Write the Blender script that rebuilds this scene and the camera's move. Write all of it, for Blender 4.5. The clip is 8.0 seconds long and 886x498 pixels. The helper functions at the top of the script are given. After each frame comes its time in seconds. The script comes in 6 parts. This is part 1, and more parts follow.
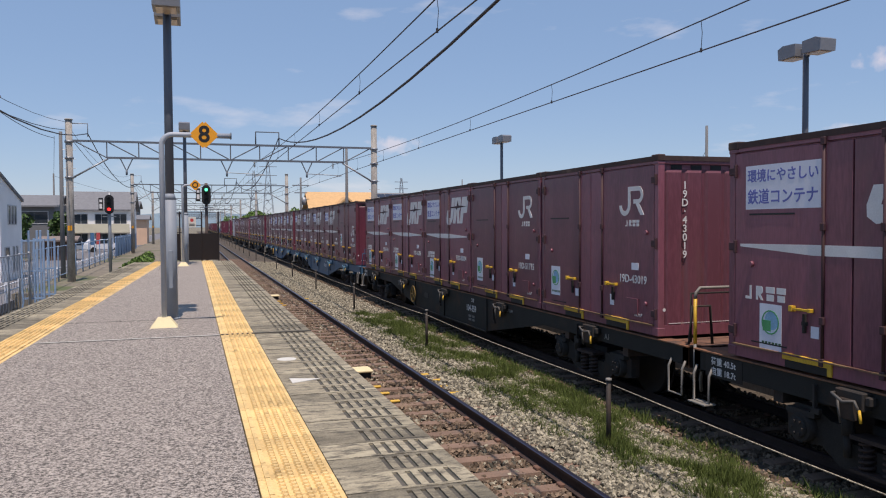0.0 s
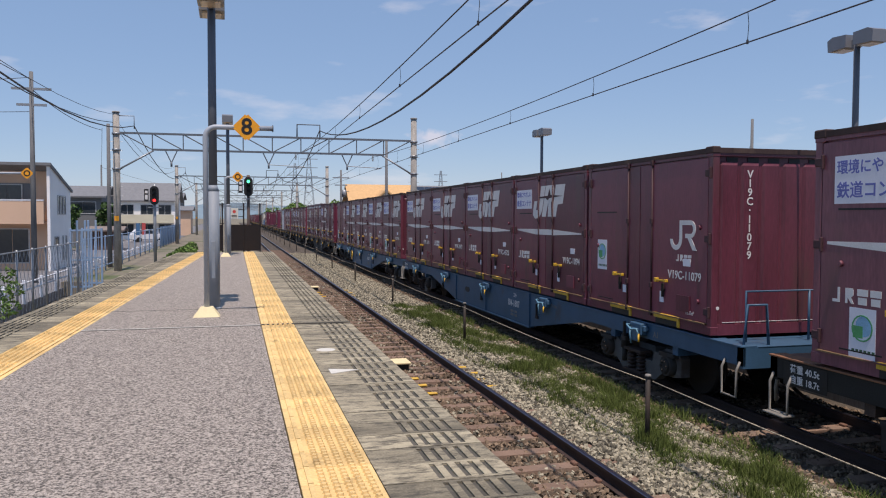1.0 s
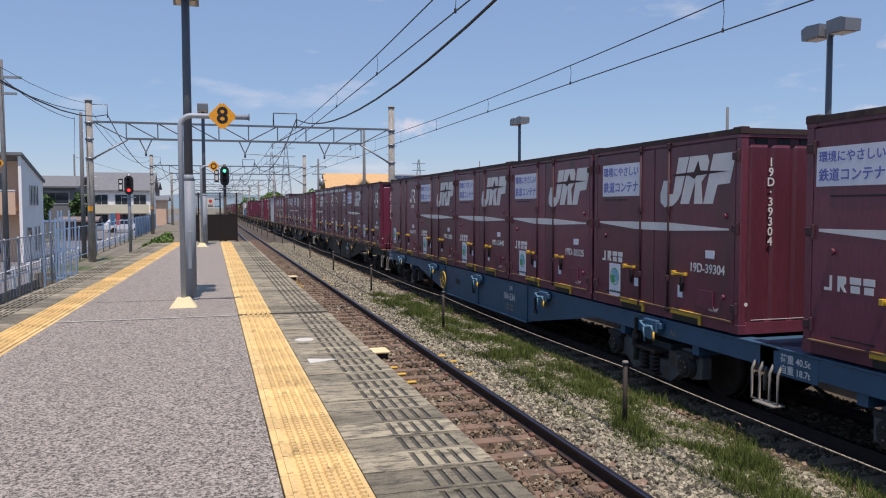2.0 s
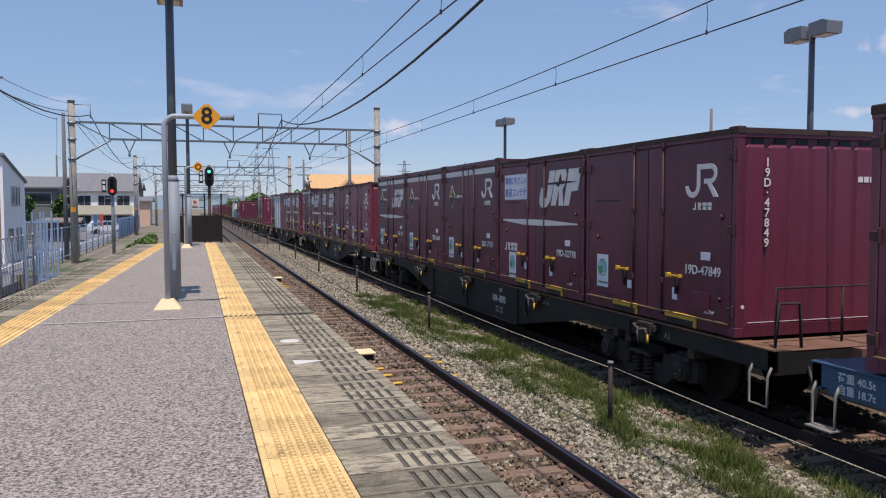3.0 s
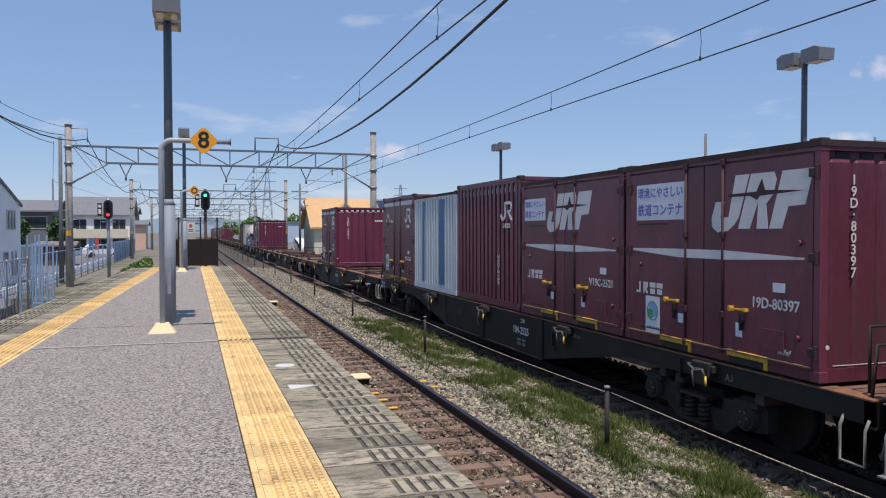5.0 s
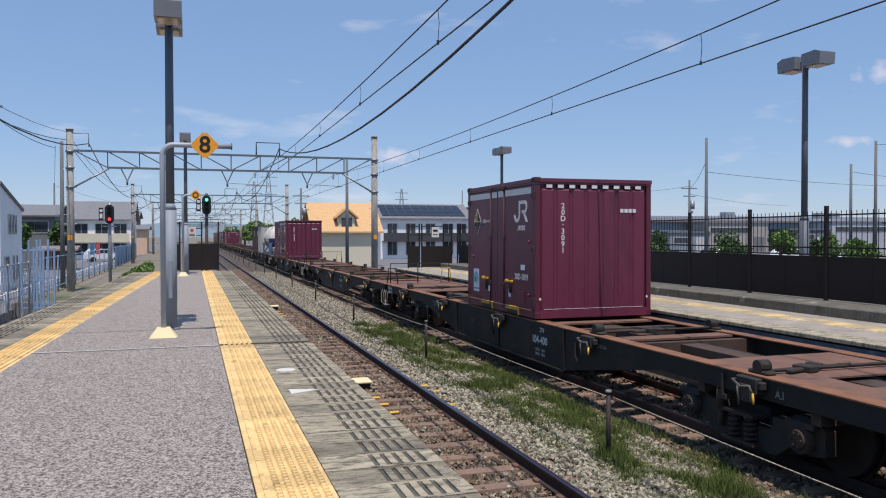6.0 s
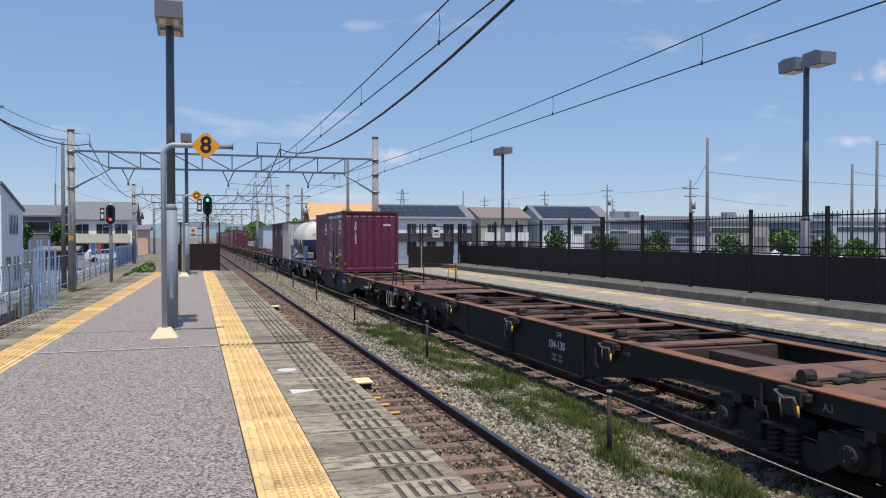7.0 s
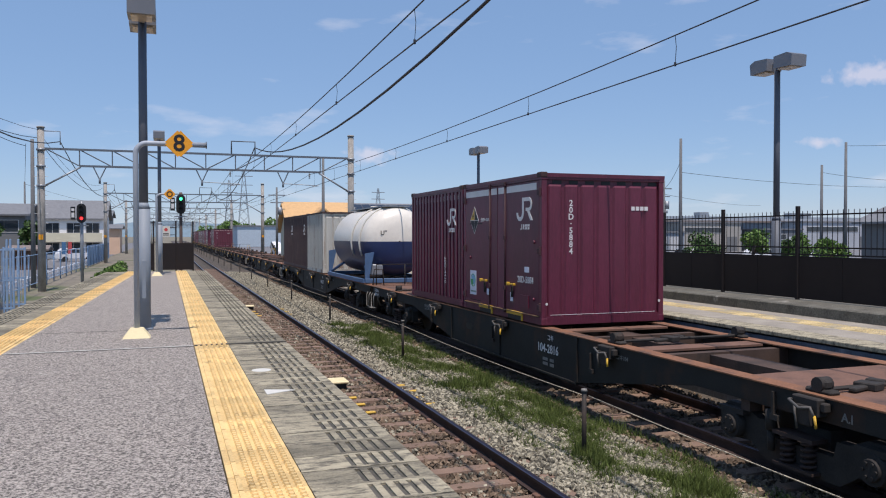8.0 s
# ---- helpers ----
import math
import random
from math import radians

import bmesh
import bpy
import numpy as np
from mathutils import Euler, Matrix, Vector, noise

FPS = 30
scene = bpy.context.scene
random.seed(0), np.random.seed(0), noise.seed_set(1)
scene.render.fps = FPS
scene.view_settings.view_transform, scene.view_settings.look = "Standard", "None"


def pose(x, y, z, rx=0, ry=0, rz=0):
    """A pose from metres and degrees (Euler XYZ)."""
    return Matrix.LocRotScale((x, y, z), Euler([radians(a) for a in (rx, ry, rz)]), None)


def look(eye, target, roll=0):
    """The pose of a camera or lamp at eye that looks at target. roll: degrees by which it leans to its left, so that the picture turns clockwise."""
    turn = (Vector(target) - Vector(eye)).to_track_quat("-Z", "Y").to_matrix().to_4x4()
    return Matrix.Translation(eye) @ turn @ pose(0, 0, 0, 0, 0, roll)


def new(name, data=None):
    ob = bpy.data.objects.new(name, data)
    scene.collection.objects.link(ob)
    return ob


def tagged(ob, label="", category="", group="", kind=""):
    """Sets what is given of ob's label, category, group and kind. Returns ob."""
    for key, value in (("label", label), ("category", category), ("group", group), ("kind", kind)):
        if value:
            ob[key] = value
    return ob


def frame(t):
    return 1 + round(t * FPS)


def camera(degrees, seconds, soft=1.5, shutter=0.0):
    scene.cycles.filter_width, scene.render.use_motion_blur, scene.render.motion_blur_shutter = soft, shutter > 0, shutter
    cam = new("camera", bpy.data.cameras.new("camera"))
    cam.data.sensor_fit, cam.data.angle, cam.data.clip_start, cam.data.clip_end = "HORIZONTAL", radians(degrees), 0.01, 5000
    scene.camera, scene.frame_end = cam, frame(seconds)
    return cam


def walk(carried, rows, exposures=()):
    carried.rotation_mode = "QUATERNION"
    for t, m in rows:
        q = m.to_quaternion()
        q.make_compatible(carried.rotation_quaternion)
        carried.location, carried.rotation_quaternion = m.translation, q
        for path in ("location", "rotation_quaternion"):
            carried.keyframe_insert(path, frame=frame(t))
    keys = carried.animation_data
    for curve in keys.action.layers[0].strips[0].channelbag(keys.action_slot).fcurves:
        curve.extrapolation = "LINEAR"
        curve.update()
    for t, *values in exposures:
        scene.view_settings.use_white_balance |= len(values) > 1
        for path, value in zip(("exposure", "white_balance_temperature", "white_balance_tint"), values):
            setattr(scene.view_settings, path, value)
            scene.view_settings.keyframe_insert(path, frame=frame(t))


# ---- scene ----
EYE = 2.58          # camera height above the rail tops (z = 0)
cam = camera(59.2, 8.0, soft=1.1)
walk(cam, [
    (0, pose(0, 0, EYE, 88.223, 0.297, -17.787)),
    (0.5, pose(0, 0, EYE, 87.868, -0.111, -15.742)),
    (1, pose(0, 0, EYE, 87.716, -0.147, -14.923)),
    (1.5, pose(0, 0, EYE, 87.657, -0.050, -14.976)),
    (2, pose(0, 0, EYE, 86.893, 0.100, -16.524)),
    (3.5, pose(0, 0, EYE, 87.123, 0.082, -17.698)),
    (4, pose(0, 0, EYE, 87.792, 0.030, -17.882)),
    (4.5, pose(0, 0, EYE, 88.354, 0.008, -17.910)),
    (6, pose(0, 0, EYE, 89.031, 0.087, -17.788)),
    (6.5, pose(0, 0, EYE, 89.024, 0.070, -17.751)),
    (7, pose(0, 0, EYE, 89.045, 0.100, -17.722)),
    (7.5, pose(0, 0, EYE, 89.045, 0.100, -17.722)),
    (8, pose(0, 0, EYE, 89.000, 0.048, -19.502)),
], exposures=((0.0, 0.0, 7200, 20), (2.0, 0.0, 7000, 20), (4.0, 0.0, 6850, 20), (5.8, 0.0, 6680, 17), (8.0, 0.0, 6680, 17)))

# ---- world, sun, exposure ----
world = bpy.data.worlds.new("sky")
scene.world = world
world.use_nodes = True
wn = world.node_tree.nodes
wl = world.node_tree.links
sky = wn.new("ShaderNodeTexSky")
sky.sky_type, sky.sun_disc = "NISHITA", False
sky.sun_elevation, sky.sun_rotation = radians(70), radians(186)
sky.altitude, sky.air_density, sky.dust_density, sky.ozone_density = 0, 1.0, 0.0, 4.0
wn["Background"].inputs[1].default_value = 0.112
# A few thin summer clouds low in the sky.
wc = wn.new("ShaderNodeTexCoord")
wm = wn.new("ShaderNodeMapping")
wm.inputs["Scale"].default_value = (4.0, 4.0, 15.0)
wm.inputs["Location"].default_value = (0.6, 0.2, 0.35)
cn = wn.new("ShaderNodeTexNoise")
cn.inputs["Scale"].default_value, cn.inputs["Detail"].default_value, cn.inputs["Roughness"].default_value = 1.0, 7, 0.55
cr = wn.new("ShaderNodeMapRange")
cr.inputs[1].default_value, cr.inputs[2].default_value, cr.inputs[4].default_value = 0.60, 0.78, 0.55
cm = wn.new("ShaderNodeMix")
cm.data_type = "RGBA"
cm.inputs[7].default_value = (8.0, 8.1, 8.4, 1)
wl.new(wc.outputs["Generated"], wm.inputs[0])
wl.new(wm.outputs[0], cn.inputs[0])
wl.new(cn.outputs[0], cr.inputs[0])
wl.new(cr.outputs[0], cm.inputs[0])
hz = wn.new("ShaderNodeMix")
hz.data_type = "RGBA"
hz.inputs[0].default_value = 0.55
hz.inputs[7].default_value = (2.1, 3.9, 6.7, 1)     # even summer haze
wl.new(sky.outputs[0], hz.inputs[6])
wl.new(hz.outputs[2], cm.inputs[6])
sky_out = cm.outputs[2]
for place, half_x, half_z in (((0.2457, 0.9640, 0.103), 0.030, 0.013), ((0.733, 0.657, 0.178), 0.045, 0.014), ((0.707, 0.699, 0.106), 0.024, 0.007)):
    sb = wn.new("ShaderNodeVectorMath")
    sb.operation = "SUBTRACT"
    sb.inputs[1].default_value = place
    sc = wn.new("ShaderNodeVectorMath")
    sc.operation = "MULTIPLY"
    sc.inputs[1].default_value = (1 / half_x, 1 / half_x, 1 / half_z)
    ln = wn.new("ShaderNodeVectorMath")
    ln.operation = "LENGTH"
    fluff = wn.new("ShaderNodeTexNoise")
    fluff.inputs["Scale"].default_value, fluff.inputs["Detail"].default_value = 70.0, 6
    ad = wn.new("ShaderNodeMath")
    ad.operation = "MULTIPLY_ADD"
    ad.inputs[1].default_value = 2.4
    fade = wn.new("ShaderNodeMapRange")
    fade.inputs[1].default_value, fade.inputs[2].default_value = 2.25, 1.35
    fade.inputs[3].default_value, fade.inputs[4].default_value = 0.0, 0.5
    puff = wn.new("ShaderNodeMix")
    puff.data_type = "RGBA"
    puff.inputs[7].default_value = (7.6, 7.3, 7.8, 1)
    wl.new(wc.outputs["Generated"], sb.inputs[0])
    wl.new(sb.outputs[0], sc.inputs[0])
    wl.new(sc.outputs[0], ln.inputs[0])
    wl.new(wc.outputs["Generated"], fluff.inputs[0])
    wl.new(fluff.outputs[0], ad.inputs[0])
    wl.new(ln.outputs["Value"], ad.inputs[2])
    wl.new(ad.outputs[0], fade.inputs[0])
    wl.new(fade.outputs[0], puff.inputs[0])
    wl.new(sky_out, puff.inputs[6])
    sky_out = puff.outputs[2]
wl.new(sky_out, wn["Background"].inputs[0])
sun = new("sun", bpy.data.lights.new("sun", "SUN"))
sun.data.energy, sun.data.angle, sun.data.color = 4.2, radians(0.55), (1.0, 0.95, 0.88)
sun.matrix_world = look((-0.7, -6.6, 18.8), (0, 0, 0))


# ---- materials ----
def mat(name, color, rough=0.7, metal=0.0, vary=0.25, scale=6.0, fine=60.0, bump=0.15, stain=None, stain_at=0.55,
        random_tint=0.0, island=0.0, spec=0.5, stretch=(1, 1, 1), stain_scale=1.3, bump_dist=0.01, world=False, sharp=0.4, stain_rough=0.65):
    m = bpy.data.materials.new(name)
    m.use_nodes = True
    n, l = m.node_tree.nodes, m.node_tree.links
    b = n["Principled BSDF"]
    b.inputs["Roughness"].default_value = rough
    b.inputs["Metallic"].default_value = metal
    b.inputs["Specular IOR Level"].default_value = spec
    tc = n.new("ShaderNodeTexCoord")
    mp = n.new("ShaderNodeMapping")
    mp.inputs["Scale"].default_value = stretch
    if world:
        gp = n.new("ShaderNodeNewGeometry")
        l.new(gp.outputs["Position"], mp.inputs[0])
    else:
        rn = n.new("ShaderNodeObjectInfo")
        of = n.new("ShaderNodeVectorMath")
        of.operation = "MULTIPLY_ADD"
        of.inputs[1].default_value = (31, 17, 23)
        l.new(rn.outputs["Random"], of.inputs[0])
        l.new(tc.outputs["Object"], of.inputs[2])
        l.new(of.outputs[0], mp.inputs[0])
    n1 = n.new("ShaderNodeTexNoise")
    n1.inputs["Scale"].default_value, n1.inputs["Detail"].default_value = scale, 5
    n2 = n.new("ShaderNodeTexNoise")
    n2.inputs["Scale"].default_value, n2.inputs["Detail"].default_value = fine, 3
    for q in (n1, n2):
        l.new(mp.outputs[0], q.inputs[0])
    add = n.new("ShaderNodeMath")
    add.operation = "ADD"
    l.new(n1.outputs[0], add.inputs[0])
    l.new(n2.outputs[0], add.inputs[1])
    last = add.outputs[0]
    if random_tint:
        oi = n.new("ShaderNodeObjectInfo")
        ma = n.new("ShaderNodeMath")
        ma.operation = "MULTIPLY_ADD"
        ma.inputs[1].default_value = random_tint
        l.new(oi.outputs["Random"], ma.inputs[0])
        l.new(last, ma.inputs[2])
        sb = n.new("ShaderNodeMath")
        sb.operation = "SUBTRACT"
        sb.inputs[1].default_value = random_tint / 2
        l.new(ma.outputs[0], sb.inputs[0])
        last = sb.outputs[0]
    if island:
        ge = n.new("ShaderNodeNewGeometry")
        ma = n.new("ShaderNodeMath")
        ma.operation = "MULTIPLY_ADD"
        ma.inputs[1].default_value = island
        l.new(ge.outputs["Random Per Island"], ma.inputs[0])
        l.new(last, ma.inputs[2])
        sb = n.new("ShaderNodeMath")
        sb.operation = "SUBTRACT"
        sb.inputs[1].default_value = island / 2
        l.new(ma.outputs[0], sb.inputs[0])
        last = sb.outputs[0]
    mr = n.new("ShaderNodeMapRange")
    mr.inputs[1].default_value, mr.inputs[2].default_value = 1 - sharp, 1 + sharp
    mr.inputs[3].default_value, mr.inputs[4].default_value = 1 - vary, 1 + vary
    l.new(last, mr.inputs[0])
    mx = n.new("ShaderNodeVectorMath")
    mx.operation = "SCALE"
    mx.inputs[0].default_value = color
    l.new(mr.outputs[0], mx.inputs["Scale"])
    col = mx.outputs[0]
    if stain:
        n3 = n.new("ShaderNodeTexNoise")
        n3.inputs["Scale"].default_value, n3.inputs["Detail"].default_value, n3.inputs["Roughness"].default_value = stain_scale, 8, stain_rough
        l.new(mp.outputs[0], n3.inputs[0])
        r3 = n.new("ShaderNodeMapRange")
        r3.inputs[1].default_value, r3.inputs[2].default_value = stain_at, stain_at + 0.13
        l.new(n3.outputs[0], r3.inputs[0])
        mixc = n.new("ShaderNodeMix")
        mixc.data_type = "RGBA"
        l.new(r3.outputs[0], mixc.inputs[0])
        l.new(col, mixc.inputs[6])
        mixc.inputs[7].default_value = (*stain, 1)
        col = mixc.outputs[2]
    l.new(col, b.inputs["Base Color"])
    if bump:
        bp = n.new("ShaderNodeBump")
        bp.inputs["Strength"].default_value, bp.inputs["Distance"].default_value = bump, bump_dist
        l.new(n2.outputs[0], bp.inputs["Height"])
        l.new(bp.outputs[0], b.inputs["Normal"])
    return m


def glow(name, color, strength):
    m = bpy.data.materials.new(name)
    m.use_nodes = True
    b = m.node_tree.nodes["Principled BSDF"]
    b.inputs["Base Color"].default_value = (*color, 1)
    b.inputs["Emission Color"].default_value = (*color, 1)
    b.inputs["Emission Strength"].default_value = strength
    return m


ASPHALT = mat("asphalt", (0.312, 0.277, 0.243), 0.9, vary=0.75, sharp=0.16, world=True, scale=46, fine=100, bump=1.0, bump_dist=0.02, stain=(0.205, 0.188, 0.172), stain_at=0.60, stain_scale=0.9, stain_rough=0.8)
CONCRETE = mat("concrete", (0.29, 0.256, 0.18), 0.88, vary=0.5, scale=3, fine=70, bump=0.6, world=True, stain=(0.075, 0.068, 0.052), stain_at=0.47, random_tint=0.7, stretch=(0.8, 2.4, 1), stain_scale=4.6, stain_rough=0.86)
CONCRETE_OLD = mat("old_concrete", (0.20, 0.19, 0.17), 0.9, vary=0.3, scale=2, fine=40, bump=0.4, stain=(0.08, 0.08, 0.085), stain_at=0.5, stretch=(1, 1, 0.4))
GROOVE = mat("groove_dirt", (0.085, 0.08, 0.068), 0.95, vary=0.4, scale=5)
TACTILE = mat("yellow_tile", (0.70, 0.49, 0.215), 0.78, vary=0.24, scale=4, fine=60, bump=0.3, world=True, stain=(0.36, 0.245, 0.105), stain_at=0.56, random_tint=0.5, stain_scale=3.6)
TACTILE_WORN = mat("worn_yellow_tile", (0.56, 0.44, 0.23), 0.85, vary=0.25, scale=3, fine=40, bump=0.2, world=True, stain=(0.36, 0.32, 0.24), stain_at=0.48, random_tint=0.6, stain_scale=2.0)
WHITE_PAINT = mat("white_paint", (0.58, 0.57, 0.52), 0.7, vary=0.1)
BALLAST = mat("ballast", (0.085, 0.07, 0.055), 0.95, vary=0.8, scale=2, fine=24, bump=1.0, bump_dist=0.05, stain=(0.10, 0.075, 0.06), stain_at=0.54)
STONE = mat("stone", (0.245, 0.222, 0.165), 0.9, vary=0.7, scale=8, fine=60, bump=0.3, island=1.1)
RUSTSTONE = mat("rust_stone", (0.165, 0.118, 0.08), 0.95, vary=0.55, scale=8, fine=60, bump=0.3, island=0.9)
SLEEPER = mat("sleeper", (0.205, 0.135, 0.098), 0.9, vary=0.3, scale=4, fine=50, stain=(0.16, 0.12, 0.095), random_tint=0.3)
RAIL_SIDE = mat("rail_side", (0.055, 0.035, 0.03), 0.75, metal=0.3, vary=0.3)
RAIL_TOP = mat("rail_top", (0.20, 0.19, 0.24), 0.35, metal=1.0, vary=0.1, bump=0.02)
UNDER_RUST = mat("underframe_rust", (0.07, 0.042, 0.030), 0.85, vary=0.35, scale=3, stain=(0.03, 0.022, 0.018), stain_at=0.5)
MARK_DIM = mat("worn_marking", (0.2, 0.19, 0.175), 0.7, vary=0.3, scale=12, bump=0)
RUST_RAIL = mat("rail_rust", (0.16, 0.085, 0.06), 0.85, vary=0.3)
EARTH = mat("earth", (0.19, 0.165, 0.125), 0.95, vary=0.4, scale=0.6, fine=12, stain=(0.09, 0.11, 0.045), stain_at=0.52, stain_scale=0.25)
ROAD = mat("road", (0.16, 0.16, 0.17), 0.9, vary=0.15, scale=0.7, fine=50)
GRASS = mat("grass", (0.088, 0.118, 0.030), 0.8, vary=0.3, island=1.0, bump=0, spec=0.2)
LEAF = mat("leaf", (0.055, 0.105, 0.03), 0.7, vary=0.35, island=1.0, bump=0, spec=0.3)
LEAF_LIGHT = mat("leaf_light", (0.11, 0.19, 0.045), 0.7, vary=0.35, island=1.0, bump=0, spec=0.3)
BARK = mat("bark", (0.12, 0.09, 0.07), 0.95)
def maroon(name, color, stain, rough):
    return mat(name, color, rough, vary=0.30, scale=2.2, fine=26, bump=0.05, stain=stain, stain_at=0.57, random_tint=0.7, stretch=(1.6, 1.6, 0.3), stain_scale=1.1)


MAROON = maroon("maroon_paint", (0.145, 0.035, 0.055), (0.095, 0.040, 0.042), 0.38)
# Lighter and darker copies of the maroon, standing in for uneven light.
MAROON_BRIGHT = maroon("bleached_maroon_paint", (0.20, 0.068, 0.092), (0.15, 0.062, 0.072), 0.40)
MAROON_DIM = maroon("fresh_maroon_paint", (0.118, 0.020, 0.042), (0.095, 0.020, 0.038), 0.42)
MAROON_LIT_END = maroon("aged_maroon_paint", (0.175, 0.036, 0.062), (0.14, 0.034, 0.054), 0.42)
# Darker maroon for hinges and spear; on lock rods it stands in for shade.
MAROON_DARK = mat("grimy_maroon_paint", (0.055, 0.022, 0.027), 0.7, vary=0.3, scale=4, fine=30, stain=(0.09, 0.045, 0.03), stain_at=0.58)
# Grimy top rail, its colour darkened for the shadow under the overhang.
TOP_SHADE_GRIME = mat("top_rail_grime", (0.045, 0.024, 0.022), 0.8, vary=0.4, scale=5, fine=30, stain=(0.11, 0.07, 0.05), stain_at=0.56, stretch=(1, 1, 0.3))
BROWN = mat("brown_paint", (0.07, 0.036, 0.034), 0.7, vary=0.2, scale=2, fine=30, stain=(0.12, 0.075, 0.06))
CONT_WHITE = mat("container_white", (0.62, 0.66, 0.68), 0.5, vary=0.1, scale=2, stain=(0.45, 0.42, 0.38), stain_at=0.6, stretch=(1, 1, 0.3))
CONT_PALE = mat("container_pale", (0.48, 0.47, 0.42), 0.65, vary=0.2, scale=2, stain=(0.22, 0.12, 0.075), stain_at=0.52, stretch=(2, 2, 0.25), stain_scale=1.6)
CONT_BLUE = mat("container_blue", (0.06, 0.16, 0.30), 0.5, vary=0.12)
MARK = mat("white_marking", (0.66, 0.65, 0.64), 0.55, vary=0.12, scale=5, bump=0)
STICKER = mat("sticker_white", (0.68, 0.70, 0.78), 0.5, vary=0.06, bump=0)
STICKER_BLUE = mat("sticker_blue", (0.12, 0.14, 0.42), 0.5, vary=0.1, bump=0)
ECO_GREEN = mat("eco_green", (0.06, 0.32, 0.12), 0.5, bump=0)
ECO_BLUE = mat("eco_blue", (0.20, 0.42, 0.60), 0.5, bump=0)
ECO_DARK = mat("eco_dark_green", (0.03, 0.10, 0.05), 0.5, bump=0)
HAZ_YELLOW = mat("diamond_yellow", (0.68, 0.42, 0.06), 0.5, bump=0)
BLACK = mat("black_paint", (0.008, 0.008, 0.009), 0.55, vary=0.2)
WHEEL_YELLOW = mat("grimy_yellow", (0.22, 0.135, 0.03), 0.7, vary=0.4, stain=(0.05, 0.035, 0.025), stain_at=0.48)
HANDLE_YELLOW = mat("yellow_paint", (0.62, 0.37, 0.03), 0.5, vary=0.25, stain=(0.3, 0.17, 0.05))
LEDGE = mat("weathered_ledge", (0.20, 0.12, 0.06), 0.7, vary=0.4, stain=(0.10, 0.03, 0.04))
STEEL_BLACK = mat("wagon_black", (0.020, 0.0195, 0.018), 0.66, spec=0.3, vary=0.35, scale=3, stain=(0.05, 0.027, 0.018), stain_at=0.54)
STEEL_BLUE = mat("wagon_blue", (0.035, 0.095, 0.165), 0.5, vary=0.2, scale=3, stain=(0.06, 0.06, 0.065), stain_at=0.62)
FLANGE_RUST = mat("flange_rust", (0.225, 0.10, 0.05), 0.85, vary=0.35, scale=4, fine=40, stain=(0.085, 0.05, 0.036), stain_at=0.50, stain_scale=2.0)
DECK_RUST = mat("deck_rust", (0.165, 0.085, 0.056), 0.8, vary=0.25, scale=3, fine=40, stain=(0.07, 0.042, 0.032), stain_at=0.52)
BOGIE_GREY = mat("bogie_light", (0.10, 0.10, 0.10), 0.75, vary=0.3, stain=(0.07, 0.05, 0.04))
WHEEL_STEEL = mat("wheel_steel", (0.045, 0.036, 0.032), 0.7, metal=0.3, vary=0.3, stain=(0.08, 0.045, 0.03), stain_at=0.58)
BOGIE = mat("bogie_grey", (0.035, 0.031, 0.028), 0.8, spec=0.3, vary=0.3, stain=(0.06, 0.038, 0.028))
LEVER_GREY = mat("lever_grey", (0.085, 0.08, 0.074), 0.7, vary=0.35)
LEVER_BLUE = mat("lever_blue", (0.10, 0.24, 0.34), 0.55, vary=0.25)
CHAIN = mat("light_steel", (0.20, 0.19, 0.17), 0.65, vary=0.3)
LAMP_POLE = mat("grey_blue_paint", (0.095, 0.11, 0.135), 0.6, vary=0.08, bump=0.02)
SIGN_PIPE = mat("pale_grey_paint", (0.33, 0.37, 0.42), 0.5, vary=0.08, bump=0.02)
LAMP_SLEEVE = mat("light_grey_paint", (0.225, 0.26, 0.30), 0.62, vary=0.08, bump=0.02)
LAMP_HEAD = mat("lamp_grey", (0.17, 0.18, 0.20), 0.4, vary=0.08)
LAMP_GLASS = mat("lamp_glass", (0.55, 0.45, 0.33), 0.15, vary=0.1)
SIGN_ORANGE = mat("sign_orange", (0.80, 0.33, 0.015), 0.5, vary=0.05, bump=0)
CREAM = mat("cream_concrete", (0.74, 0.63, 0.38), 0.8, vary=0.1)
POLE_CONC = mat("pole_concrete", (0.30, 0.285, 0.26), 0.9, vary=0.45, stretch=(1, 1, 0.3), stain=(0.17, 0.13, 0.10), stain_at=0.57)
POLE_GREY = mat("pole_grey", (0.14, 0.145, 0.15), 0.85, vary=0.3, stretch=(1, 1, 0.3))
GALV = mat("galvanised", (0.28, 0.30, 0.32), 0.5, metal=0.5, vary=0.2)
TRUSS = mat("truss_steel", (0.11, 0.13, 0.155), 0.6, vary=0.2)
WIRE = mat("wire", (0.035, 0.035, 0.04), 0.6, bump=0)
FENCE_DARK = mat("dark_brown_panel", (0.016, 0.012, 0.012), 0.65, spec=0.3, vary=0.15)
FENCE_BLUE = mat("blue_fence", (0.20, 0.31, 0.46), 0.6, vary=0.2, stain=(0.30, 0.36, 0.42))
WALL_WHITE = mat("white_wall", (0.84, 0.84, 0.84), 0.85, vary=0.07, scale=1)
WALL_PEACH = mat("peach_wall", (0.66, 0.45, 0.32), 0.85, vary=0.07, scale=1)
WALL_CREAM = mat("cream_wall", (0.62, 0.58, 0.44), 0.85, vary=0.07, scale=1)
WALL_DARK = mat("dark_cladding", (0.05, 0.052, 0.06), 0.8, vary=0.15, scale=1)
WALL_GREY = mat("grey_wall", (0.16, 0.165, 0.17), 0.85, vary=0.1, scale=1)
